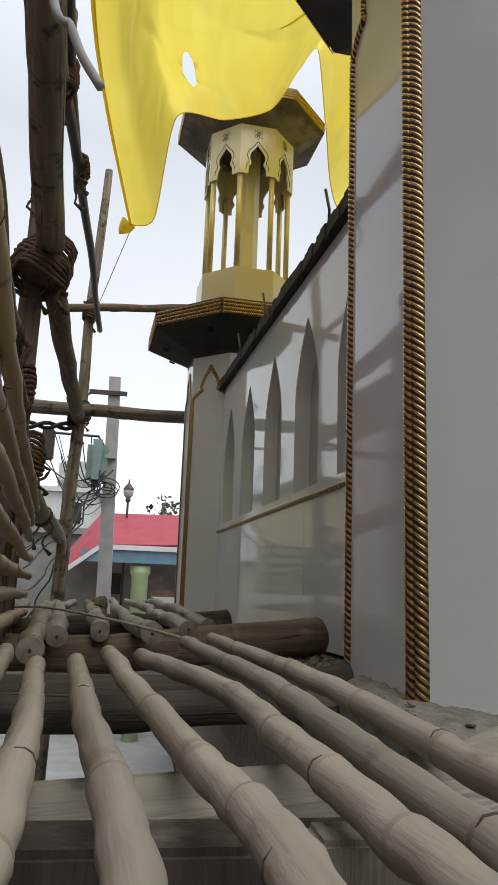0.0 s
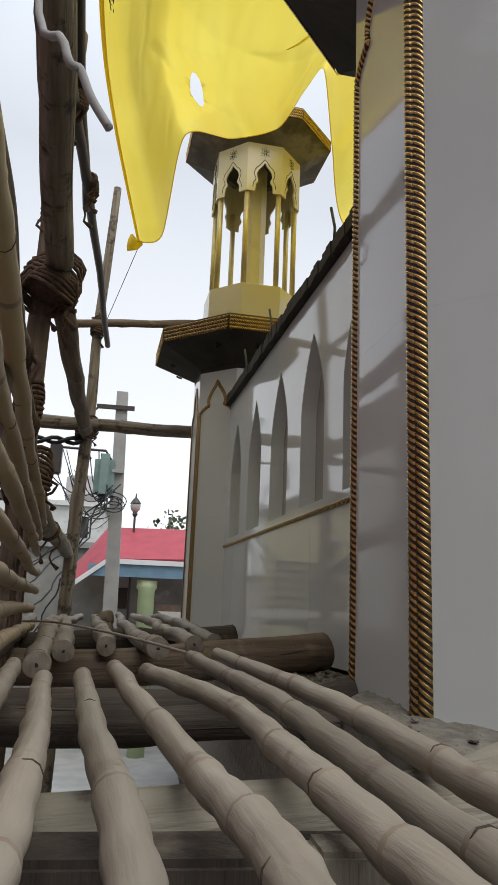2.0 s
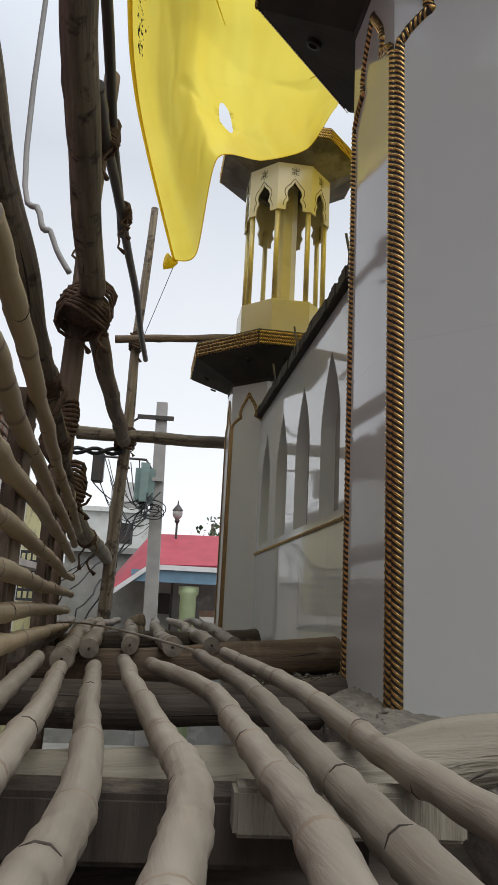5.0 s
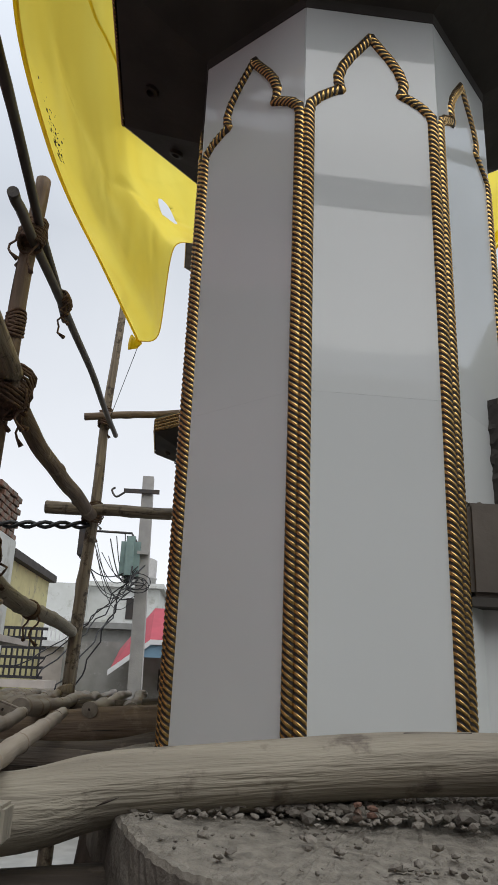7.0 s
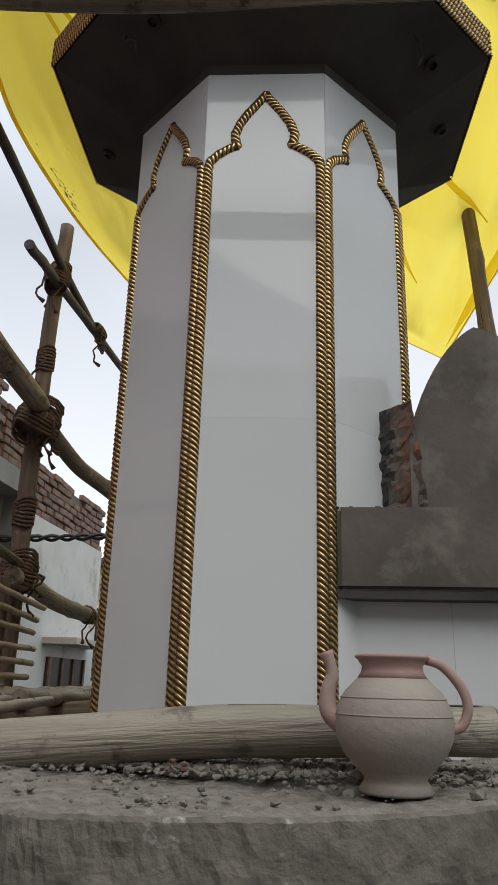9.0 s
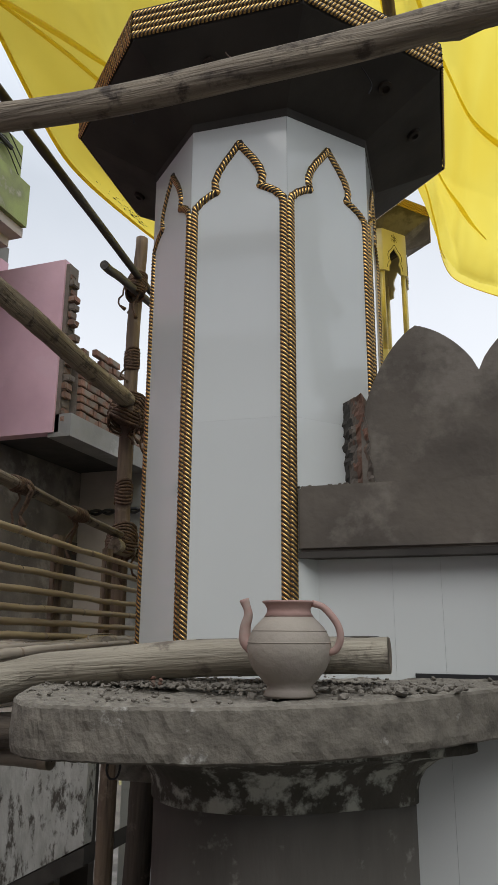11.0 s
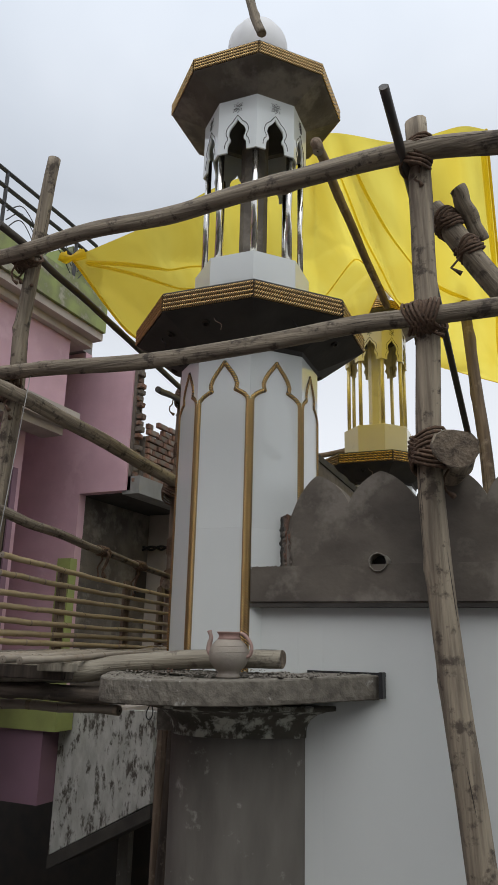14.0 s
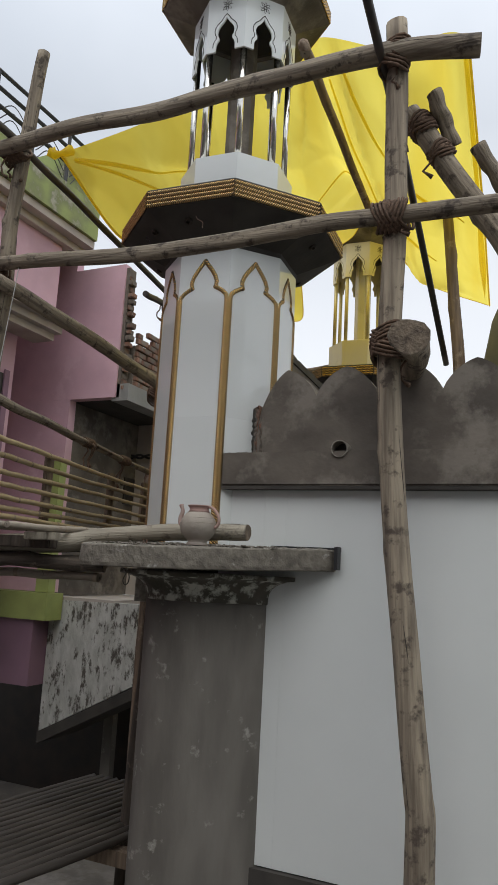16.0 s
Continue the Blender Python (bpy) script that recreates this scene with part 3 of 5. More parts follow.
for y0, y1 in cells:
    c = (y0 + y1) / 2
    for za, zb in zip(zs, zs[1:]):
        ha, hb = niche_half(za), niche_half(zb)
        quad(b, (0, y0, za), (0, c - ha, za), (0, c - hb, zb), (0, y0, zb))
        quad(b, (0, c + ha, za), (0, y1, za), (0, y1, zb), (0, c + hb, zb))
        quad(b, (0, c - ha, za), (DEEP, c - ha, za), (DEEP, c - hb, zb), (0, c - hb, zb))
        quad(b, (0, c + ha, za), (0, c + hb, zb), (DEEP, c + hb, zb), (DEEP, c + ha, za))
    quad(b, (0, c - 0.165, 3.535), (0, c + 0.165, 3.535), (DEEP, c + 0.165, 3.535), (DEEP, c - 0.165, 3.535))
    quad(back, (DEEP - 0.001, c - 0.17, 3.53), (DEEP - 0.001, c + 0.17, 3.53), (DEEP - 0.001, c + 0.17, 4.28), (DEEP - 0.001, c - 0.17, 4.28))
    quad(b, (0, y0, 4.27), (0, y1, 4.27), (0, y1, 4.46), (0, y0, 4.46))
    quad(b, (0, y0, 3.50), (0, y1, 3.50), (0, y1, 3.535), (0, y0, 3.535))
ends = ((0.0, 0.25), (cells[-1][1], 3.25))
for y0, y1 in ends:
    quad(b, (0, y0, 3.50), (0, y1, 3.50), (0, y1, 4.46), (0, y0, 4.46))
bmesh.ops.remove_doubles(b, verts=b.verts, dist=0.0005)
part("upper_facing", b, TILE, niche)
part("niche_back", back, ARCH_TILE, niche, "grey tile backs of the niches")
part("core", box(0.075, 0.20, 0, 3.25, 2.90, 4.46), MORTAR, niche)
for i in range(6):
    part("tile", box(0.0, 0.07, i * 0.54 + 0.001, (i + 1) * 0.54 - 0.001, 2.93, 3.485), TILE, niche)
b = bmesh.new()
for i in range(60):
    y = i * 3.25 / 60
    h = 0.05 + 0.02 * noise.noise(Vector((y * 5, 1, 0))) + 0.015 * rnd.random()
    box(-0.03 - 0.01 * rnd.random(), 0.21, y, y + 3.25 / 60 + 0.004, 4.464, 4.464 + h, b)
part("coping", b, DARK_SHADE_PLASTER, niche, "rough dark mortar coping")

# Dark strip paints the shadow line below the ledge.
part("ledge_shadow", box(1.217, 6.4, 1.03, 1.088, 3.269, 3.287), DARK_SHADE_PLASTER, parapet, "dark strip standing for the shadow gap under the ledge")
strip = bmesh.new()
box(1.52, 1.915, 1.078, 1.088, 2.945, 2.964, strip)
box(1.898, 1.916, 1.02, 1.077, 2.85, 2.968, strip)
tagged(part("plastic_strip", strip, CABLE), "black plastic strip tucked between slab and wall", "plastic strip")
# broken end of the parapet beside the minaret, with bare bricks
rnd = random.Random(21)
b = bmesh.new()
rows = []
for i in range(25):
    z = 3.474 + 0.0118 * i
    edge = 1.432 - 0.030 * (i / 24) + 0.012 * noise.noise(Vector((0, 0, z * 22)))
    row = []
    for j in range(13):
        u = j / 12
        x = 1.318 + (edge - 1.318) * u
        row.append((x, 1.175 - 0.09 * u ** 1.2 + 0.010 * noise.noise(Vector((x * 40, 3, z * 40))) + 0.004 * rnd.uniform(-1, 1), z + 0.003 * rnd.uniform(-1, 1)))
    rows.append(row + [(edge + 0.004, 1.20, z), (1.318, 1.21, z)])
me = mesh_of(loft(rows, b), "broken_end", [MORTAR, BRICK, DARK_SHADE_PLASTER])
for poly in me.polygons:
    c = poly.center
    u = (c.x - 1.318) / 0.11 + 0.25 * noise.noise(Vector((c.x * 50, 0, c.z * 30)))
    poly.material_index = 1 if 0.50 < u < 0.95 and noise.noise(Vector((2, c.x * 25, c.z * 16))) > -0.30 else (2 if u < 0.30 else 0)
broken = part("broken_end", me, None, parapet, "ragged broken mortar and brick end")
b = bmesh.new()
for i in range(26):
    stone(b, (1.21 + rnd.uniform(0, 0.19), rnd.uniform(1.035, 1.09), 3.476), rnd.uniform(0.003, 0.009), rnd)
tagged(part("mortar_crumbs", b, PLASTER, parapet), kind="stuff")
wire = tube(smooth_path([(2.165, 1.02, 3.27), (2.17, 1.02, 3.22), (2.20, 1.01, 3.16), (2.215, 1.0, 3.08), (2.205, 1.0, 3.0)], 16), 0.004, 5)
tagged(part("hanging_wire", wire, CABLE, smooth=True), "thin wire hanging from the parapet ledge", "wire")
for x, y, z0 in ((0.80, 2.5, 4.46), (0.74, 3.55, 4.46), (0.70, 4.2, 4.46)):
    tagged(part("rebar_stub", tube([(x, y, z0), (x + 0.004, y, z0 + 0.12), (x - 0.01, y + 0.01, z0 + 0.21)], 0.006, 6), STEEL, smooth=True), "rusty reinforcing bar sticking out of the wall", "rebar", "rebar stubs on the wall")

# ---- minarets ----


def ribbed(pts, r, pitch, flat=None, sides=8, steps=4):
    """A twisted rope moulding along points: ribs of gold with dark grooves between them."""
    P = [Vector(p) for p in pts]
    acc, dense = [0.0], []
    for p, q in zip(P, P[1:]):
        acc.append(acc[-1] + (q - p).length)
    n = int(acc[-1] / pitch * steps)
    k = 0
    for i in range(n + 1):
        s = acc[-1] * i / n
        while k < len(P) - 2 and acc[k + 1] < s:
            k += 1
        f = (s - acc[k]) / max(1e-6, acc[k + 1] - acc[k])
        dense.append(P[k].lerp(P[k + 1], f))
    b = bmesh.new()
    nrm = Vector(flat)
    vs = []
    for i, p in enumerate(dense):
        d = (dense[min(i + 1, n)] - dense[max(i - 1, 0)]).normalized()
        a = d.cross(nrm).normalized()
        row = []
        for j in range(sides):
            t = math.pi * j / (sides - 1)
            ph = 2 * math.pi * i / steps
            lean = -0.7 * pitch * math.cos(t)
            high = r * (0.62 + 0.13 * math.cos(ph))
            row.append(b.verts.new(p + a * math.cos(t) * r + nrm * math.sin(t) * high + d * lean))
        vs.append(row)
    for i in range(n):
        for j in range(sides - 1):
            f = b.faces.new((vs[i][j], vs[i][j + 1], vs[i + 1][j + 1], vs[i + 1][j]))
            f.material_index = 1 if i % steps in (1, 2) else 0
            f.smooth = True
    return b


def cut_fascia():
    """Half-outline of the scalloped fascia opening, in shares of its half-width and height."""
    return [(0.0, 0.61), (0.05, 0.57), (0.16, 0.515), (0.30, 0.465), (0.40, 0.41), (0.44, 0.345), (0.41, 0.285), (0.345, 0.25), (0.35, 0.20), (0.44, 0.165), (0.49, 0.11), (0.50, 0.05), (0.50, 0.0)]


def minaret(cx, cy, turn, a, label, glaze, rods, pier, rope_pitch=0.0136):
    """An octagonal tiled minaret: shaft, rope frames, cornice, lantern with tubes, upper cornice and dome."""
    S = 2 * a * math.tan(math.pi / 8)
    ob = thing("minaret", label, "minaret", Matrix.Translation((cx, cy, 0)) @ Matrix.Rotation(turn, 4, "Z"))
    Z0, ZS, ZA, ZT = 2.943, 4.435, 4.655, 4.76
    part("core", loft([octagon(a - 0.012, 2.90), octagon(a - 0.012, ZT - 0.02)]), MORTAR, ob)
    tile_meshes = []
    for za, zb in ((Z0, 3.6879), (3.6882, ZT)):
        tb = bmesh.new()
        box(-S / 2 + 0.0012, S / 2 - 0.0012, -a, -a + 0.010, za, zb, tb)
        tile_meshes.append(mesh_of(tb, "tile", TILE))
    h = S / 2 - 0.013
    half = [(-h, Z0 + 0.002), (-h, ZS - 0.03)] + [(-h + x, ZS + y) for x, y in ((0.004, -0.006), (0.026, 0.018), (0.050, 0.034), (0.076, 0.048), (0.072, 0.062), (0.070, 0.085), (0.082, 0.120), (0.103, 0.155), (0.125, 0.184))] + [(0, ZA)]
    right = [(-x, z) for x, z in half[:-1]]
    pts = [(x, -a, z) for x, z in half] + [(x, -a, z) for x, z in right[::-1]]
    rope = mesh_of(ribbed(pts, 0.0132, rope_pitch, (0, -1, 0)), "rope_trim", [GOLD, GROOVE])
    for k in range(8):
        m = Matrix.Rotation(k * math.pi / 4, 4, "Z")
        for me in tile_meshes:
            part("tile", me, None, ob, m=m)
        part("rope_trim", rope, None, ob, "gold and black twisted rope moulding" if k == 0 else "", m=m)
    # lower cornice with four rows of rope
    R1 = 0.665
    part("cornice", loft([octagon(a + 0.002, ZT - 0.03), octagon(a + 0.004, ZT), octagon(R1 - 0.015, 4.885), octagon(R1, 4.893), octagon(R1 + 0.012, 5.0), octagon(R1, 5.012), octagon(0.33, 5.05)]), DARK_SHADE_PLASTER, ob, "dark cement cornice")
    band = mesh_of(rope_rows(R1 + 0.004, 4.897, 5.0, 4), "rope_band", [GOLD, GROOVE])
    for k in range(8):
        part("rope_band", band, None, ob, m=Matrix.Rotation(k * math.pi / 4, 4, "Z"))
    for k in range(8):
        m = Matrix.Rotation(k * math.pi / 4, 4, "Z")
        hole = part("lamp_hole", turned([(0.024, 0.0), (0.024, 0.012), (0.014, 0.014), (0.010, 0.002)], 0, 0, 14), GROOVE, ob, m=m @ pose(0.12 if k % 2 else -0.05, -0.565, 4.841, 180 - 24, 0, 0))
    for k, hue in ((0, BRICK), (1, CABLE), (7, CABLE)):
        m = Matrix.Rotation(k * math.pi / 4, 4, "Z")
        part("loose_wire", tube(smooth_path([(0.0, -0.58, 4.87), (0.02, -0.59, 4.83), (0.05, -0.58, 4.81), (0.045, -0.57, 4.78)], 12), 0.0028, 4), hue, ob, "loose wire end", m=m)
    part("lantern_base", loft([octagon(0.345, 5.03), octagon(0.345, 5.39), octagon(0.335, 5.397)]), glaze, ob)
    part("core_pier", loft([octagon(0.085, 5.397), octagon(0.085, 6.55)]), pier, ob)
    ra = 0.326
    for k in range(8):
        p = octagon(0.292, 5.397)[k]
        part("tube", turned([(0.021, 5.397), (0.021, 6.28)], p.x, p.y, 14), rods, ob, smooth=True)
    # scalloped fascia panels
    Sf = 2 * ra * math.tan(math.pi / 8)
    zb, zt = 6.15, 6.555
    out = cut_fascia()
    fb = bmesh.new()
    hh, hz = Sf / 2, zt - zb
    L = [(-x * hh, zb + z * hz) for x, z in out]
    for thick, flip in ((0.0, 1), (0.012, -1)):
        for sgn in (1, -1):
            for (xa, za), (xb, zc) in zip(L, L[1:]):
                quad(fb, (sgn * xa, -ra + thick, za), (sgn * xb, -ra + thick, zc), (sgn * -hh, -ra + thick, zc), (sgn * -hh, -ra + thick, za))
            quad(fb, (0, -ra + thick, L[0][1]), (sgn * -hh, -ra + thick, L[0][1]), (sgn * -hh, -ra + thick, zt), (0, -ra + thick, zt))
    for sgn in (1, -1):
        for (xa, za), (xb, zc) in zip(L, L[1:]):
            quad(fb, (sgn * xa, -ra, za), (sgn * xb, -ra, zc), (sgn * xb, -ra + 0.012, zc), (sgn * xa, -ra + 0.012, za))
        quad(fb, (sgn * -hh, -ra, zb), (sgn * L[-1][0], -ra, zb), (sgn * L[-1][0], -ra + 0.012, zb), (sgn * -hh, -ra + 0.012, zb))
    bmesh.ops.remove_doubles(fb, verts=fb.verts, dist=0.0004)
    fascia = mesh_of(fb, "fascia", glaze)
    line = bmesh.new()
    for sgn in (1, -1):
        tube([(sgn * (x - 0.016 * (0.25 + min(1, -x / 0.03))) if x else 0.0, -ra - 0.001, z + (0.024 if x > -0.02 else 0.012)) for x, z in L[:-1]], 0.0026, 4, line)
    for p in range(8):
        t = p * math.pi / 4
        loop = [(0.044 * s * math.cos(t + w), -ra - 0.001, 6.482 + 0.044 * s * math.sin(t + w)) for s, w in ((0.15, 0), (0.6, 0.33), (1.0, 0), (0.6, -0.33), (0.15, 0))]
        tube(loop, 0.0017, 4, line)
    motif = mesh_of(line, "inlay_line", GROOVE)
    part("fascia_lining", loft([octagon(ra - 0.10, 6.52), octagon(ra - 0.014, 6.553)]), DARK_SHADE_PLASTER, ob)
    for k in range(8):
        m = Matrix.Rotation(k * math.pi / 4, 4, "Z")
        f = part("fascia", fascia, None, ob, m=m)
        part("inlay_line", motif, None, f)
    R2 = 0.540
    part("upper_cornice", loft([octagon(ra - 0.02, 6.535), octagon(ra + 0.004, 6.556), octagon(R2 - 0.012, 6.645), octagon(R2, 6.652), octagon(R2 + 0.01, 6.745), octagon(R2, 6.755), octagon(0.2, 6.80)]), PLASTER, ob)
    band = mesh_of(rope_rows(R2 + 0.003, 6.656, 6.745, 4), "rope_band", [GOLD, GROOVE])
    for k in range(8):
        part("rope_band", band, None, ob, m=Matrix.Rotation(k * math.pi / 4, 4, "Z"))
    rings = []
    for i in range(15):
        t = i / 14 * math.pi * 0.98
        z = 7.20 - 0.25 * math.cos(t)
        rr = max(0.004, 0.215 * math.sin(t) ** 0.8)
        rings.append([(rr * (1 + 0.035 * abs(math.cos(4 * w))) * math.cos(w), rr * (1 + 0.035 * abs(math.cos(4 * w))) * math.sin(w), z) for w in [2 * math.pi * k / 48 for k in range(48)]])
    part("dome", loft(rings), WHITE, ob, "white fluted bulb dome", smooth=True)
    part("dome_neck", turned([(0.24, 6.78), (0.17, 6.88), (0.12, 6.92), (0.12, 7.0)], 0, 0), GOLD, ob, smooth=True)
    return ob


def rope_rows(a, z0, z1, rows):
    """Rows of rope moulding along one side of a cornice."""
    s = a * math.tan(math.pi / 8)
    b = bmesh.new()
    r = (z1 - z0) / rows / 2
    for i in range(rows):
        z = z0 + r * (2 * i + 1)
        rb = ribbed([(-s, -a - 0.002, z), (s, -a - 0.002, z)], r, 0.0136, (0, -1, 0), sides=6)
        me = bpy.data.meshes.new("t")
        rb.to_mesh(me)
        rb.free()
        b.from_mesh(me)
        bpy.data.meshes.remove(me)
    return b


minaret(1.008, 1.405, math.atan2(0.185, 3.0), 0.397, "white tiled octagonal minaret with gold rope trim and chrome lantern", TILE, CHROME, PLASTER)
minaret(0.845, 5.15, math.atan2(0.185, 3.0), 0.378, "white tiled octagonal minaret, lantern coloured as lit through the yellow sheet", SHEETLIT_TILE, SHEETLIT_TUBE, SHEETLIT_TILE)
# gold rope along the joint under the niches
trim = part("rope_trim", ribbed([(-0.003, 0.02, 3.492), (-0.003, 3.23, 3.492)], 0.010, 0.0136, (-1, 0, 0), sides=6), [GOLD, GROOVE], niche, "thin gold rope moulding under the niches")

# rubble on the slab and along the roof's edge
def slab_z(y):
    return 2.934 + 0.055 * (0.5 + y - SY)


rnd = random.Random(11)
b = bmesh.new()
for i in range(5200):
    rim, r = OUTLINE[rnd.randrange(N)], 0.97 * math.sqrt(rnd.random())
    x, y = SX + (rim.x - SX) * r, SY + (rim.y - SY) * r
    if y > 1.06 and x > 0.60:
        continue
    near_log = max(0.0, 1 - abs(y - 0.80) / 0.13)
    patch = noise.noise(Vector((x * 9, y * 9, 4)))
    if rnd.random() > 0.07 + 0.85 * near_log + 1.1 * max(0.0, patch - 0.12):
        continue
    stone(b, (x, y, slab_z(y) + 0.003), 0.0018 + 0.0075 * rnd.random() ** 2 + 0.012 * near_log * rnd.random() ** 2, rnd)
for i in range(420):
    x = rnd.uniform(0.52, 1.66)
    stone(b, (x, rnd.uniform(0.74, 0.90) + 0.06 * (x - 0.6), slab_z(0.82) + 0.004), rnd.uniform(0.004, 0.012), rnd)
for i in range(900):
    x, y = rnd.uniform(0.50, 0.86), rnd.uniform(1.1, 3.6)
    stone(b, (x - 0.05 * (y - 1.3), y, 2.918), 0.004 + 0.016 * rnd.random() ** 2, rnd)
tagged(part("cement_rubble", b, RUBBLE), "grey cement crumbs and broken mortar on slab and roof edge", "rubble", kind="stuff")
b = bmesh.new()
for i in range(5):
    stone(b, (0.93 + 0.02 * (i % 2), 0.72, slab_z(0.72) + 0.006 + i * 0.004), 0.008, rnd)
tagged(part("brick_chip", b, BRICK), "small red brick chip on the slab", "brick chip")
for x, y, s in ((1.245, 0.70, 0.024), (1.225, 0.60, 0.014), (1.42, 0.63, 0.016), (1.09, 0.74, 0.020), (0.86, 0.70, 0.017), (1.53, 0.70, 0.016)):
    b = bmesh.new()
    stone(b, (x, y, slab_z(y) + s * 0.4), s, rnd)
    tagged(part("mortar_lump", b, RUBBLE), "grey lump of broken mortar on the slab", "mortar lump", "lumps of mortar")

# ---- timber scaffold ----
timber("scaffold_post", [(-0.335, 2.80, 0.0), (-0.33, 2.80, 2.3), (-0.325, 2.80, 3.72), (-0.315, 2.80, 4.64), (-0.283, 2.79, 5.54)], 0.049, 0.037, BARKED, "upright brown round timber scaffold post with rope lashings", "post", 1, n=50)
timber("scaffold_post", [(-0.45, 5.70, 0.0), (-0.40, 5.68, 3.0), (-0.345, 5.68, 4.43), (-0.33, 5.68, 5.35), (-0.27, 5.68, 6.55)], 0.055, 0.034, WOOD, "tall thin weathered timber scaffold post", "post", 2, n=50)
timber("scaffold_post", [(-0.30, 0.62, 0.0), (-0.24, 0.64, 3.0), (-0.207, 0.655, 4.44), (-0.209, 0.66, 4.975), (-0.152, 0.66, 5.61), (-0.10, 0.66, 6.12)], 0.055, 0.043, WOOD, "leaning grey timber scaffold post", "post", 3, n=50)
timber("scaffold_post", [(2.40, 0.74, 0.0), (2.407, 0.72, 1.6), (2.398, 0.72, 1.94), (2.343, 0.72, 2.40), (2.297, 0.72, 2.89), (2.248, 0.72, 3.41), (2.237, 0.72, 3.97), (2.253, 0.72, 4.61), (2.255, 0.72, 5.02), (2.243, 0.72, 5.70)], 0.070, 0.053, WOOD, "crooked grey tree-trunk scaffold post before the wall", "post", 4, n=72)
timber("scaffold_ledger", [(-0.40, 0.50, 5.36), (-0.246, 0.52, 5.369), (0.282, 0.54, 5.41), (0.947, 0.60, 5.43), (1.553, 0.61, 5.46), (2.249, 0.64, 5.47), (2.67, 0.68, 5.425)], 0.048, 0.056, WOOD, "horizontal weathered timber ledger across the minaret", "pole", 5, n=60)
timber("scaffold_ledger", [(-0.50, 0.50, 4.60), (-0.105, 0.52, 4.583), (0.321, 0.54, 4.56), (1.039, 0.58, 4.526), (1.697, 0.60, 4.552), (2.282, 0.63, 4.562), (3.0, 0.66, 4.545)], 0.045, 0.040, WOOD, "horizontal weathered timber ledger across the minaret", "pole", 6, n=60)
timber("scaffold_ledger", [(0.02, 0.20, 4.41), (-0.05, 0.80, 4.42), (-0.135, 1.50, 4.415), (-0.242, 2.63, 4.375)], 0.040, 0.050, WOOD, "timber ledger with a cut end lashed to a post", "pole", 7, n=44)
timber("scaffold_ledger", [(-0.245, 2.62, 4.33), (-0.25, 3.3, 4.25), (-0.30, 4.4, 4.32), (-0.35, 5.66, 4.40)], 0.046, 0.052, BARKED, "crooked brown timber ledger running to the far post", "pole", 12, n=44)
timber("scaffold_ledger", [(-0.13, 0.30, 5.445), (-0.15, 0.80, 5.40), (-0.185, 1.50, 5.336), (-0.24, 2.70, 5.215), (-0.265, 3.55, 5.135)], 0.025, 0.022, GREY_BAMBOO, "long dark bamboo ledger lashed to posts", "pole", 8, n=44, bamboo=True)
timber("scaffold_ledger", [(-0.248, 2.30, 5.09), (-0.258, 2.70, 5.12), (-0.247, 4.2, 5.169), (-0.26, 5.85, 5.19)], 0.027, 0.022, GREY_BAMBOO, "long dark bamboo ledger lashed to posts", "pole", 13, n=44, bamboo=True)
timber("scaffold_ledger", [(-0.05, 0.4, 3.76), (-0.098, 0.9, 3.721), (-0.155, 1.5, 3.677), (-0.203, 2.0, 3.641), (-0.272, 2.7, 3.592), (-0.30, 3.02, 3.565)], 0.029, 0.021, WOOD, "straight timber guard ledger lashed to a post", "pole", 9, n=60, knots=5)
timber("scaffold_ledger", [(-0.262, 2.62, 3.535), (-0.295, 3.1, 3.50), (-0.335, 3.7, 3.470), (-0.372, 4.5, 3.478), (-0.41, 5.64, 3.455)], 0.042, 0.046, LOGWOOD, "thick knotty pale timber lashed below the guard ledger", "pole", 14, n=44, knots=9)
timber("putlog", [(-0.73, 5.60, 4.445), (0.60, 5.60, 4.44)], 0.055, 0.050, WOOD, "short timber putlog running to the far minaret", "pole", 10)
timber("putlog", [(-0.50, 5.60, 5.27), (0.60, 5.60, 5.37)], 0.035, 0.03, BARKED, "short timber putlog running to the far minaret", "pole", 11)
for i, (p, ax, r, tl_) in enumerate([((-0.275, 2.71, 4.325), (0.2, 0.3, 1), 0.112, 5), ((-0.275, 2.74, 5.17), (0, 0.3, 1), 0.064, 3), ((-0.295, 2.75, 3.565), (0, 0.3, 1), 0.088, 4), ((-0.325, 2.80, 3.86), (0, 0, 1), 0.052, 1), ((-0.313, 2.80, 4.70), (0, 0, 1), 0.046, 1), ((-0.35, 5.64, 4.42), (0, 0, 1), 0.085, 4), ((-0.33, 5.64, 5.28), (0, 0, 1), 0.058, 2), ((-0.19, 0.60, 5.38), (1, 0, 0.3), 0.070, 4), ((2.253, 0.66, 4.57), (1, 0, 0.0), 0.082, 2), ((2.24, 0.70, 3.93), (0, 0, 1), 0.090, 2), ((2.25, 0.68, 5.46), (0.2, 0, 1), 0.080, 1), ((-0.235, 3.35, 5.155), (0, 1, 0), 0.034, 3), ((-0.19, 0.60, 4.52), (0.6, 0.5, 0.3), 0.075, 3), ((-0.165, 1.60, 3.67), (0.1, -1, 0), 0.031, 3), ((-0.217, 2.15, 3.63), (0.1, -1, 0), 0.031, 3), ((-0.355, 4.0, 3.472), (0.2, -1, 0), 0.052, 2)]):
    lashing(p, ax, r, 6, seed=i, tails=tl_)

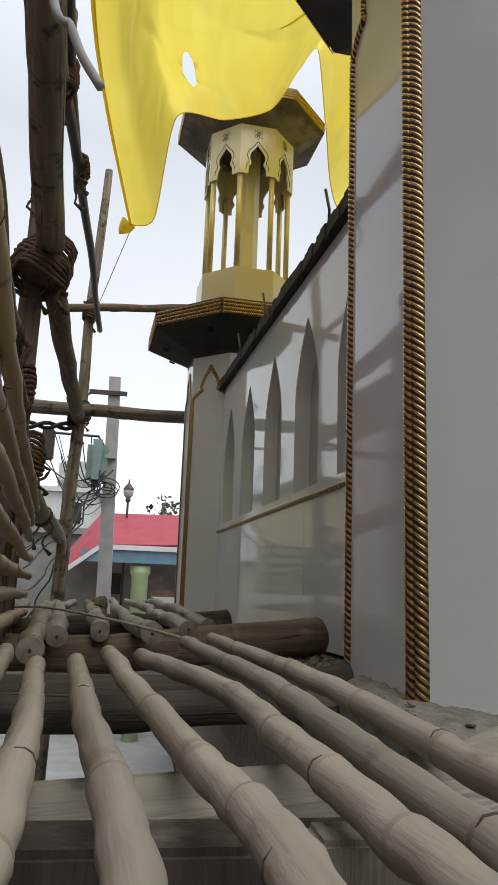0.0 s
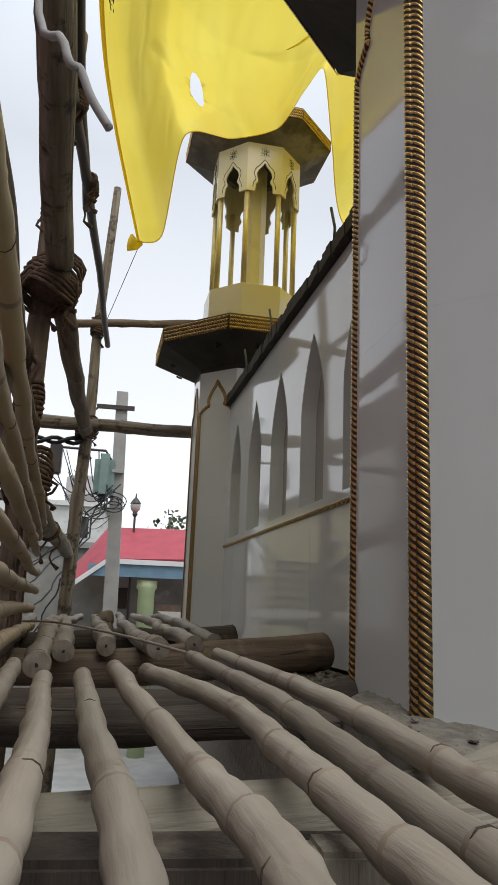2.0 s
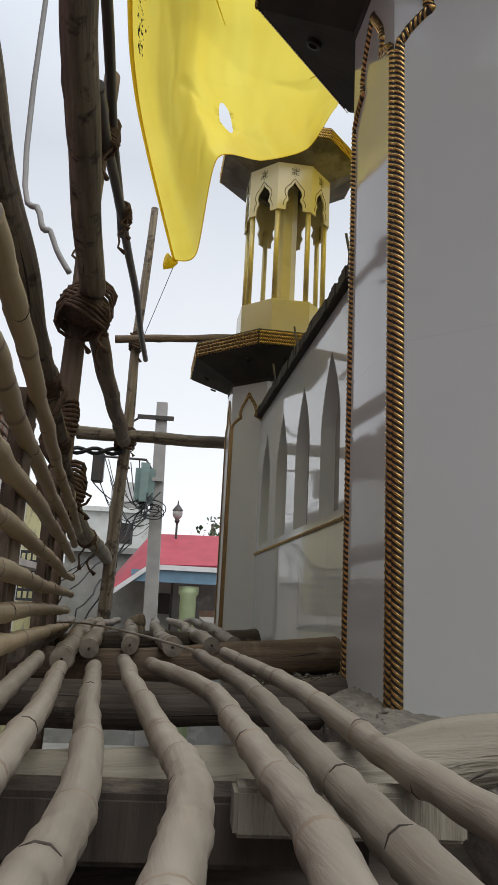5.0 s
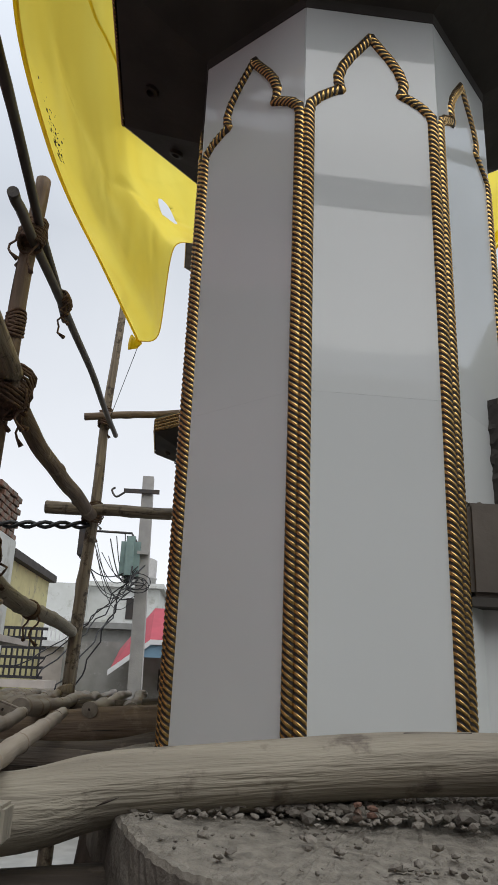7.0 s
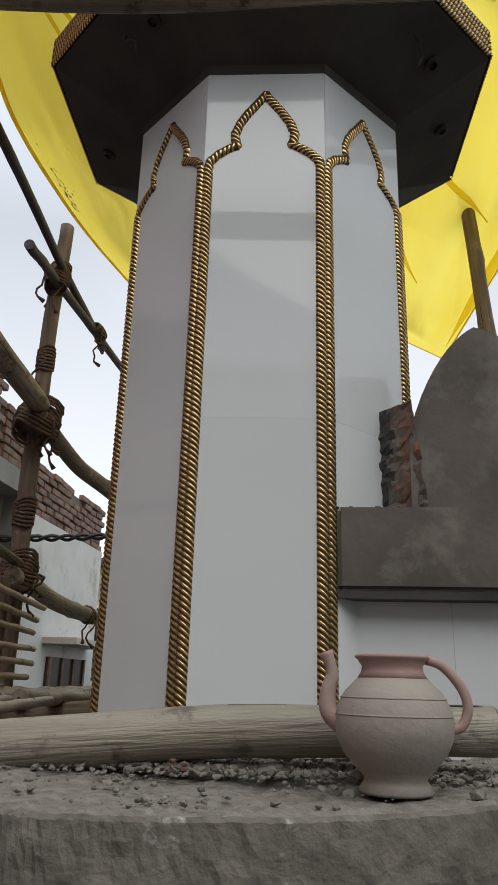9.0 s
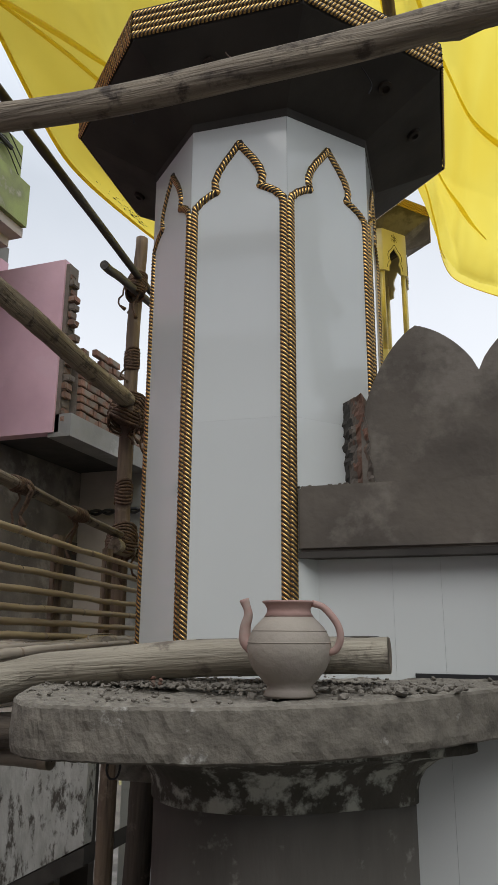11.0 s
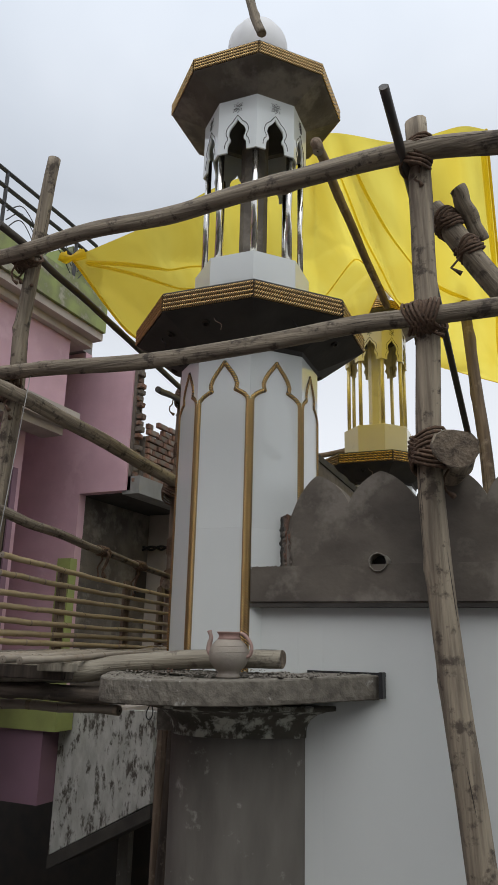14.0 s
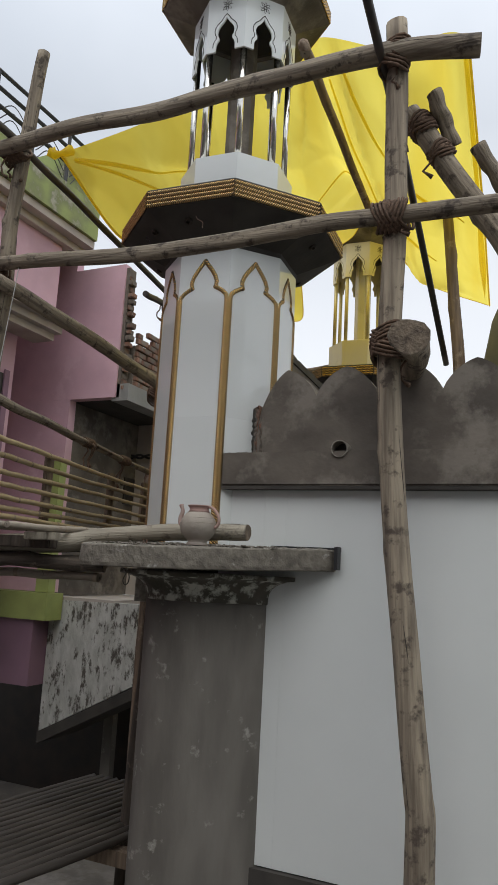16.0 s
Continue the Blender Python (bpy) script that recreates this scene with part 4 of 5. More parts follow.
# braces and stubs at the parapet side
timber("brace_log", [(2.27, 0.92, 5.30), (2.45, 0.93, 5.00), (2.70, 0.95, 4.58), (2.85, 0.97, 4.30)], 0.055, 0.06, WOOD, "leaning grey timber brace behind the post", "pole", 21)
timber("brace_log", [(2.41, 0.86, 5.35), (2.50, 1.0, 5.11)], 0.040, 0.036, WOOD, "short timber stub lashed to a brace", "pole", 22)
timber("brace_log", [(2.63, 0.88, 5.01), (2.80, 1.05, 4.72)], 0.038, 0.04, WOOD, "short timber stub lashed to a brace", "pole", 23)
timber("putlog", [(2.40, 0.36, 3.85), (2.36, 0.7, 3.90), (2.25, 1.15, 3.93), (2.1, 1.9, 3.95)], 0.080, 0.07, WOOD, "thick cut log resting on the parapet", "log", 24)
timber("steel_pipe", [(2.19, 0.26, 5.56), (2.18, 1.0, 5.33), (2.13, 2.0, 5.10), (2.08, 3.38, 4.62)], 0.024, 0.024, STEEL, "black steel pipe brace", "pipe", 25, knots=0, wobble=0)
timber("scaffold_post", [(2.22, 3.4, 2.9), (2.19, 3.4, 4.4), (2.14, 3.4, 5.21), (2.066, 3.4, 6.11)], 0.05, 0.045, BARKED, "brown timber post standing on the roof", "post", 26)
timber("ridge_pole", [(1.53, 1.24, 6.11), (1.512, 1.3, 6.17), (1.424, 2.3, 6.22), (1.452, 3.25, 5.965)], 0.035, 0.032, BARKED, "bamboo pole holding up the yellow sheet", "pole", 27, bamboo=True)
timber("ridge_pole", [(1.08, 0.80, 7.70), (1.20, 0.82, 7.10), (1.30, 0.84, 6.75)], 0.032, 0.030, WOOD, "pole end leaning beside the dome", "pole", 28)
lashing((2.34, 0.92, 5.20), (0.5, 0, -0.8), 0.072, 4, seed=31, tails=1)
lashing((2.44, 0.93, 5.03), (0.5, 0, -0.8), 0.067, 3, seed=32, tails=1)
timber("putlog", [(1.2, 5.9, 4.75), (2.6, 5.4, 4.62)], 0.032, 0.03, WOOD, "thin timber running from the far minaret", "pole", 29)

# bamboo walkway
RUNS = [
    [(0.059, 0.162, 2.988), (0.078, 0.494, 2.996), (0.018, 1.133, 3.014)],
    [(0.15, 0.152, 2.988), (0.15, 0.424, 2.994), (0.065, 1.193, 3.016)],
    [(0.223, 0.191, 2.989), (0.238, 0.418, 2.994), (0.201, 0.675, 3), (0.114, 1.262, 3.018)],
    [(0.316, 0.191, 2.989), (0.313, 0.436, 2.995), (0.292, 0.653, 3), (0.268, 0.938, 3.008), (0.168, 1.247, 3.018)],
    [(0.378, 0.18, 2.985), (0.36, 0.5, 2.995), (0.335, 0.95, 3.01), (0.262, 1.55, 3.02)],
    [(0.478, 0.18, 2.985), (0.445, 0.55, 2.995), (0.41, 1, 3.01), (0.335, 1.7, 3.02)],
    [(-0.018, 0.297, 2.991), (-0.006, 0.735, 3.002), (-0.051, 1.281, 3.019)],
    [(-0.094, 0.391, 2.994), (-0.085, 0.813, 3.004), (-0.123, 1.361, 3.019)],
]
for i, run in enumerate(RUNS):
    pts = [(x, y, z - 0.002 * math.sin(3 * k + i)) for k, (x, y, z) in enumerate(run)]
    timber("bamboo_pole", pts, 0.0172, 0.0138, BAMBOO, "dry tan bamboo pole of a scaffold walkway", "bamboo pole", 40 + i, group="bamboo walkway poles", bamboo=True, wobble=0.0008, n=150, kink=0.003)
FANS = [((-0.054, 1.55), (-0.18, 2.9), (-0.34, 4.4)), ((-0.02, 1.87), (-0.13, 3.0), (-0.28, 4.5)), ((0.20, 1.77), (0.10, 3.3), (0.02, 5.3)), ((0.322, 2.22), (0.24, 3.6), (0.12, 5.4)), ((0.06, 2.1), (-0.03, 3.5), (-0.14, 5.1)), ((-0.16, 1.6), (-0.28, 2.9), (-0.42, 4.2)), ((-0.09, 2.2), (-0.2, 3.3), (-0.23, 5.0)), ((0.42, 2.6), (0.33, 3.9), (0.25, 5.2))]
for i, f in enumerate(FANS):
    rnd = random.Random(60 + i)
    pts = [(x, y, z + rnd.uniform(-0.006, 0.012)) for (x, y), z in zip(f, (3.005, 3.012, 3.0))]
    timber("bamboo_pole", pts, 0.027, 0.021, BAMBOO, "dry tan bamboo pole of a scaffold walkway", "bamboo pole", 60 + i, group="bamboo walkway poles", bamboo=True, wobble=0.002, n=110, kink=0.010)
timber("log_stub", [(0.0, 3.45, 2.93), (-0.008, 3.5, 3.05)], 0.045, 0.045, WOOD, "short upright log stub in the walkway", "log", 79)
timber("bearer_log", [(-0.5, 1.42, 2.925), (0.40, 1.50, 2.925), (0.66, 1.55, 2.955)], 0.040, 0.042, DARK_SHADE_WOOD, "dark timber bearer under the walkway", "log", 80)
timber("bearer_log", [(-0.45, 2.05, 2.945), (0.2, 2.22, 2.945), (0.775, 2.44, 2.985)], 0.045, 0.060, BARKED, "dark timber bearer with a sawn end", "log", 81)
timber("bearer_log", [(-0.45, 2.80, 2.945), (0.56, 3.2, 2.975)], 0.045, 0.055, DARK_SHADE_WOOD, "dark timber bearer with a sawn end", "log", 82)
timber("bearer_log", [(-0.5, 1.17, 2.935), (0.5, 1.30, 2.935)], 0.030, 0.030, DARK_SHADE_WOOD, "timber bearer under the walkway", "log", 83)
log_on_slab = timber("bearer_log", [(-0.6, 0.66, 2.87), (0.0, 0.70, 2.902), (0.42, 0.735, 2.925), (0.62, 0.77, 2.965), (1.0, 0.80, 3.003), (1.30, 0.815, 3.014), (1.49, 0.83, 3.018)], 0.058, 0.045, LOGWOOD, "thick pale weathered log lying on the slab", "log", 84, n=72, wobble=0.0012, knots=1)
crack = bmesh.new()
for seed, x0, x1, dy, dz in ((1, 0.62, 1.12, -0.012, 0.0462), (2, 0.70, 0.98, -0.034, 0.033), (3, 1.28, 1.47, -0.020, 0.040), (5, 1.0, 1.35, -0.044, 0.012)):
    pts = []
    for i in range(25):
        x = x0 + (x1 - x0) * i / 24
        ax = 2.948 + (x - 0.45) * 0.075 if x < 1.0 else 2.999 + (x - 1.0) * 0.04
        pts.append((x, 0.755 + 0.075 * (x - 0.45) + dy + 0.002 * noise.noise(Vector((x * 40, seed, 0))), ax + dz + 0.001))
    tube(pts, lambda f, t: 0.0006 + 0.0026 * math.sin(math.pi * f), 4, crack)
tagged(part("split_line", crack, GROOVE, log_on_slab, "dark long splits in the log", m=log_on_slab.matrix_basis.inverted()), kind="stuff")
for y0, y1, x1 in ((0.575, 0.652, 0.42),):
    tagged(part("bearer_plank", box(-0.45, x1, y0, y1, 2.885, 2.950, bevel=0.006), DARK_SHADE_WOOD), "sawn pale timber bearer under the bamboo walkway", "plank")
tagged(part("bearer_plank", box(0.28, 0.50, 0.525, 0.572, 2.928, 2.970, bevel=0.004), LOGWOOD), "short sawn pale timber offcut", "plank")
# Dark pole, thickened and darkened to fill in shadow under the log.
timber("slack_pole", [(-0.6, 0.66, 2.81), (0.1, 0.68, 2.815), (0.64, 0.80, 2.815)], 0.040, 0.046, DARK_SHADE_WOOD, "dark pole passing under the slab", "pole", 85)
timber("slack_pole", [(-0.6, 0.68, 2.742), (0.60, 0.81, 2.742)], 0.026, 0.026, BAMBOO, "bamboo pole passing under the slab", "pole", 86, bamboo=True)
tagged(part("thin_rope", tube(smooth_path([(0.25, 1.55, 3.03), (0.10, 1.8, 3.05), (-0.1, 2.3, 3.055), (-0.28, 2.72, 3.04)], 20), 0.0035, 5), BAMBOO, smooth=True), "thin pale cord tied over the walkway", "cord")

tagged(part("hanging_wire", tube(smooth_path([(0.112, 0.36, 3.388), (0.101, 0.36, 3.405), (0.093, 0.36, 3.423), (0.083, 0.36, 3.438), (0.053000000000000005, 0.4, 3.588), (0.033, 0.52, 4.55)], 30), 0.0026, 6), POLE, smooth=True), "grey wire hanging from a ledger over the walkway", "wire")

# slatted bamboo guard rail
rail = thing("bamboo_guard_rail", "guard rail of level bamboo slats on timber uprights", "railing")
for i, (za, zb, yb) in enumerate(((3.494, 3.420, 3.02), (3.408, 3.350, 2.96), (3.318, 3.292, 2.92), (3.240, 3.216, 2.95), (3.170, 3.145, 2.93), (3.109, 3.083, 2.90), (3.058, 3.028, 2.62))):
    slope = -0.098 - 0.002 * (i % 3)
    pts = [(-0.046 - 0.006 * (i % 2) + slope * (y - 0.9) + 0.004 * math.sin(3 * y + i), y, za + (zb - za) * (y - 0.9) / 2.1 + 0.004 * math.sin(2.2 * y + 2 * i)) for y in (0.5, 0.9, 1.6, 2.3, yb)]
    ob = timber("slat", pts, 0.017, 0.0135, YELLOW_BAMBOO, "dry bamboo slat", "slat", 90 + i, bamboo=True, wobble=0.001, n=130, kink=0.003)
    ob.parent = rail
    del ob["category"]
for y, x in ((1.12, -0.085), (1.95, -0.175), (2.52, -0.24)):
    ob = part("upright", box(x - 0.025, x + 0.008, y - 0.035, y + 0.035, 2.95, 3.50, bevel=0.006), BARKED, rail)

# ---- clay jug ----
jug = thing("clay_jug", "unglazed pinkish clay jug with spout and handle", "jug", Matrix.Translation((1.298, 0.640, slab_z(0.640) + 0.001)) @ Matrix.Diagonal((1.03, 1.03, 1.0, 1)))
body = [(0.052, 0.0), (0.056, 0.004), (0.050, 0.014), (0.046, 0.022), (0.058, 0.034), (0.077, 0.056), (0.088, 0.080), (0.0905, 0.100), (0.0892, 0.112), (0.0865, 0.124), (0.0812, 0.136), (0.0745, 0.147), (0.066, 0.156), (0.054, 0.168), (0.048, 0.178), (0.047, 0.186), (0.053, 0.196), (0.0575, 0.199), (0.0575, 0.203), (0.052, 0.203), (0.042, 0.190), (0.042, 0.17)]
part("body", turned(body[:14], 0, 0, 48), CLAY, jug, smooth=True)
for r, z in ((0.0888, 0.1135), (0.0798, 0.1385)):
    part("ridge", tube([(r * math.cos(2 * math.pi * k / 48), r * math.sin(2 * math.pi * k / 48), z) for k in range(49)], 0.0014, 6, cap=False), CLAY, jug, "thin raised line", smooth=True)
part("neck", turned(body[13:], 0, 0, 40), CLAY_RED, jug, "pink neck and rim", smooth=True)
sp = smooth_path([(-0.075, 0, 0.095), (-0.098, 0, 0.115), (-0.100, 0, 0.145), (-0.093, 0, 0.175), (-0.103, 0, 0.207)], 20)
part("spout", tube(sp, lambda f, t: 0.017 * (1 - f) + 0.0075 * f + 0.004 * max(0, f - 0.85) / 0.15, 12), CLAY_RED, jug, "pink spout", smooth=True)
hd = smooth_path([(0.052, 0, 0.198), (0.078, 0, 0.188), (0.105, 0, 0.155), (0.112, 0, 0.125), (0.102, 0, 0.100), (0.082, 0, 0.092)], 24)
part("handle", tube(hd, 0.0078, 10), CLAY_RED, jug, "pink loop handle", smooth=True)

# ---- yellow sheet ----
def curve_at(keys, s):
    k = [a for a, _ in keys]
    P = [Vector(p) for _, p in keys]
    for i in range(len(k) - 1):
        if s <= k[i + 1] or i == len(k) - 2:
            t = (s - k[i]) / (k[i + 1] - k[i])
            a = P[i - 1] if i else P[0] * 2 - P[1]
            d = P[i + 2] if i + 2 < len(P) else P[-1] * 2 - P[-2]
            m0, m1 = (P[i + 1] - a) * 0.38, (d - P[i]) * 0.38
            h = t * t * (3 - 2 * t)
            return P[i] * (1 - h) + P[i + 1] * h + m0 * (t * (1 - t) ** 2) - m1 * (t * t * (1 - t))


FAR = [(0, (-0.045, 5.19, 5.82)), (0.06, (0.13, 5.10, 5.86)), (0.16, (0.24, 4.66, 6.42)), (0.28, (0.58, 4.5, 6.34)), (0.38, (0.90, 4.48, 6.46)), (0.46, (1.10, 4.5, 6.84)), (0.54, (1.30, 4.78, 7.25)), (0.63, (1.43, 5.0, 6.75)), (0.76, (1.56, 5.1, 6.12)), (1, (2.22, 5.44, 5.88))]
NEAR = [(0, (0.084, 0.71, 5.385)), (0.12, (0.16, 1.45, 6.05)), (0.26, (0.32, 1.98, 6.62)), (0.45, (0.90, 2.06, 6.78)), (0.6, (1.34, 2.02, 6.88)), (0.75, (1.87, 2.0, 6.62)), (0.9, (2.35, 1.6, 6.30)), (1, (2.55, 1.14, 5.87))]
LEFT = [(0, NEAR[0][1]), (0.2, (-0.08, 1.6, 5.28)), (0.37, (-0.16, 2.4, 5.43)), (0.5, (-0.175, 3.0, 5.55)), (0.7, (-0.15, 3.8, 5.70)), (1, FAR[0][1])]
RIGHT = [(0, NEAR[-1][1]), (0.5, (2.40, 3.3, 5.80)), (1, FAR[-1][1])]
c00, c10, c01, c11 = (Vector(p) for p in (NEAR[0][1], NEAR[-1][1], FAR[0][1], FAR[-1][1]))


def sheet_point(s, t):
    """The hanging sheet at shares s along its near edge and t across it, with folds drawn from its ties and its pole."""
    p = curve_at(NEAR, s) * (1 - t) + curve_at(FAR, s) * t + curve_at(LEFT, t) * (1 - s) + curve_at(RIGHT, t) * s
    p -= (c00 * (1 - s) + c10 * s) * (1 - t) + (c01 * (1 - s) + c11 * s) * t
    edge = max(0, min(1, 7 * min(s, 1 - s), 9 * min(t, 1 - t)))
    inner = math.sin(math.pi * t) * math.sin(math.pi * min(1, max(0, s)))
    fold = 0.018 * math.sin(s * 31 + 3.2 * t + 2 * math.sin(t * 3)) + 0.035 * noise.noise(Vector((s * 5, t * 2, 2)))
    wave = 0.9 * noise.noise(Vector((s * 3, t * 3, 11)))
    ang, far = math.atan2(t + 0.015, s + 0.015), math.hypot(s, t)
    ray = (1 - abs(math.sin(4.6 * ang + 0.6 + 0.4 * wave)) ** 0.7) * 0.34 * math.exp(-1.7 * far) * min(1, 4 * far)
    ang2, far2 = math.atan2(1 - t + 0.02, 1 - s + 0.02), math.hypot(1 - s, 1 - t)
    ray2 = (1 - abs(math.sin(5 * ang2 + 0.4 * wave)) ** 0.7) * 0.24 * math.exp(-2.0 * far2) * min(1, 4 * far2)
    ang3, far3 = math.atan2(t + 0.12, s - 0.60), math.hypot(s - 0.60, t + 0.12)
    ray3 = (1 - abs(math.sin(6.5 * ang3 + 0.5 + 0.5 * wave)) ** 0.7) * 0.36 * math.exp(-1.2 * far3) * min(1, 3 * far3) * min(1, max(0, 6 * (s - 0.40)))
    crease = (ray + ray2 + ray3) * edge
    p.z += -0.75 * (1 - 0.75 * s) * inner + fold * edge - 0.8 * crease
    p.y -= 0.55 * crease
    p.x += 0.03 * noise.noise(Vector((s * 6, t * 7, 7))) * edge
    return p


b = bmesh.new()
NS, NT = 150, 96
uvs = b.loops.layers.uv.new("sheet")
grid = []
HI, HJ, RI, RJ = 34.5, 66.5, 1.85, 8.6
for i in range(NS + 1):
    row = []
    for j in range(NT + 1):
        u, w = (i - HI) / RI, (j - HJ) / RJ
        d = math.hypot(u, w)
        pull = 1 / d if 0.55 < d < 1.5 else 1.0
        row.append(b.verts.new(sheet_point((HI + RI * u * pull) / NS, (HJ + RJ * w * pull) / NT)))
    grid.append(row)
for i in range(NS):
    for j in range(NT):
        if ((i + 0.5 - HI) / RI) ** 2 + ((j + 0.5 - HJ) / RJ) ** 2 < 1:
            continue
        face = b.faces.new((grid[i][j], grid[i + 1][j], grid[i + 1][j + 1], grid[i][j + 1]))
        for loop, (di, dj) in zip(face.loops, ((0, 0), (1, 0), (1, 1), (0, 1))):
            loop[uvs].uv = ((i + di) / NS, (j + dj) / NT)
sheet = tagged(part("yellow_sheet", b, TARP, smooth=True), "translucent yellow plastic sheet tied over the roof", "sheet")
mould = bmesh.new()
rnd = random.Random(77)
for k in range(110):
    j = int(NT * (0.24 + 0.16 * rnd.betavariate(3, 2)))
    i = 3 + int(abs(rnd.gauss(0, 1.1)))
    c = sheet_point(i / NS, j / NT)
    u, w = (sheet_point((i + 1) / NS, j / NT) - c).normalized(), (sheet_point(i / NS, (j + 1) / NT) - c).normalized()
    c = c + u * rnd.uniform(-0.01, 0.01) + w * rnd.uniform(-0.02, 0.02) - u.cross(w) * 0.004
    size = 0.003 + 0.010 * rnd.random() ** 3
    mould.faces.new([mould.verts.new(c + (u * math.cos(q * 1.047) * 0.6 + w * math.sin(q * 1.047) * 1.5) * size * rnd.uniform(0.5, 1.3)) for q in range(6)])
tagged(part("mould_speck", mould, GROOVE, sheet, "black mould specks along the edge"), kind="stuff")
# doubled folds of the same film, lying against the sheet
for s0, t0, s1, t1, w0, w1, bow in ((0.012, 0.02, 0.34, 0.20, 0.003, 0.005, 0.02), (0.012, 0.025, 0.24, 0.36, 0.002, 0.003, -0.02), (0.61, 0.10, 0.84, 0.72, 0.003, 0.006, 0.03), (0.61, 0.22, 0.74, 0.86, 0.002, 0.005, 0.02), (0.59, 0.42, 0.40, 0.50, 0.003, 0.007, -0.02), (0.64, 0.05, 0.93, 0.52, 0.002, 0.005, 0.03), (0.985, 0.05, 0.982, 0.93, 0.010, 0.010, 0.0)):
    fb = bmesh.new()
    rows = []
    d = Vector((s1 - s0, t1 - t0)).normalized()
    for k in range(37):
        f = k / 36
        c = Vector((s0, t0)).lerp(Vector((s1, t1)), f) + Vector((-d.y, d.x)) * bow * math.sin(math.pi * f)
        w = (w0 + (w1 - w0) * f) * (1 - max(0, f - 0.8) * 4.5) * (1 + 0.3 * math.sin(9 * f + 20 * s0))
        row = []
        for e in (-1, -0.3, 0.3, 1):
            q = c + Vector((-d.y, d.x)) * w * e
            q = Vector((min(0.995, max(0.005, q.x)), min(0.995, max(0.005, q.y))))
            p = sheet_point(q.x, q.y)
            n = (sheet_point(min(1, q.x + 0.01), q.y) - p).cross(sheet_point(q.x, min(1, q.y + 0.01)) - p).normalized()
            row.append(fb.verts.new(p - n * (0.004 + 0.012 * (1 - abs(e))) * (1 if n.z > 0 else -1)))
        rows.append(row)
    for a, c in zip(rows, rows[1:]):
        for k in range(3):
            fb.faces.new((a[k], a[k + 1], c[k + 1], c[k]))
    part("fold", fb, TARP, sheet, smooth=True)
tie = bmesh.new()
tip = Vector(NEAR[0][1])
tube([tip + Vector((0.05, 0.05, 0.05)), tip + Vector((0.02, 0.02, 0.015)), tip, tip + Vector((-0.03, -0.015, -0.01)), tip + Vector((-0.055, -0.02, 0.012))], lambda f, t: 0.014 + 0.034 * (abs(f - 0.45) ** 0.8) * (1 + 0.35 * math.sin(5 * t)), 12, tie)
part("tied_corner", tie, TARP, sheet, "bunched tied corner", smooth=True)
hem = bmesh.new()
tube([curve_at(LEFT, i / 60) for i in range(61)], 0.010, 6, hem)
tube([curve_at(FAR, i / 120) for i in range(1, 120)], 0.006, 6, hem)
tube([curve_at(RIGHT, i / 40) for i in range(41)], 0.008, 6, hem)
part("hem", hem, TARP, sheet, "rolled edge", smooth=True)
knot = bmesh.new()
tube([(-0.11, 5.17, 5.80), (-0.06, 5.19, 5.80), (-0.02, 5.19, 5.82)], lambda f, t: 0.05 * (1 - f) + 0.02, 8, knot)
part("tied_corner", knot, TARP, sheet, "bunched tied corner", smooth=True)
tagged(part("tie_cord", tube(smooth_path([(-0.04, 5.19, 5.79), (-0.17, 5.4, 5.5), (-0.30, 5.62, 5.22)], 16), 0.003, 4), CABLE), "thin cord tying the sheet to a post", "cord")

# ---- far street: pole, transformer, cables, red roofed house ----
up = thing("utility_pole", "grey concrete utility pole carrying a transformer box and cables", "utility pole")
part("shaft", loft([[(-0.11 - 0.024 * z / 1.2 + s * x, 8.7 + s * y, z) for x, y in ((-1, -1), (1, -1), (1, 1), (-1, 1))] for s, z in ((0.095, 0), (0.068, 5.60))]), POLE, up)
part("crossarm", box(-0.51, -0.06, 8.585, 8.625, 5.36, 5.41), STEEL, up)
part("insulator_hook", tube(smooth_path([(-0.50, 8.6, 5.36), (-0.60, 8.6, 5.30), (-0.66, 8.6, 5.38), (-0.62, 8.6, 5.42)], 16), 0.014, 6), STEEL, up)
part("meter_box", box(-0.475, -0.235, 8.50, 8.70, 4.24, 4.80, bevel=0.07), BOX, up, "grey-green enamel box")
part("bracket_arm", tube([(-0.92, 8.6, 4.85), (-0.36, 8.6, 4.84), (-0.24, 8.6, 4.66)], 0.016, 6), STEEL, up)
part("switch_box", box(-1.00, -0.86, 8.52, 8.64, 4.52, 4.88, bevel=0.015), STEEL, up, "black switch box")
part("clamp", box(-0.27, -0.14, 8.56, 8.82, 4.58, 4.62), POLE, up)
rnd = random.Random(5)
for i in range(13):
    a = Vector((rnd.uniform(-0.98, -0.4), 8.6, rnd.uniform(4.5, 4.85)))
    c = Vector((rnd.uniform(-0.35, -0.22), 8.55, rnd.uniform(4.0, 4.4)))
    sag = rnd.uniform(0.1, 0.4)
    pts = [a.lerp(c, f / 14) - Vector((0, 0, sag * math.sin(math.pi * f / 14))) for f in range(15)]
    tagged(part("cable", tube(pts, rnd.uniform(0.004, 0.008), 5), CABLE, smooth=True), "drooping black cable at the utility pole", "cable", "cables at the pole")
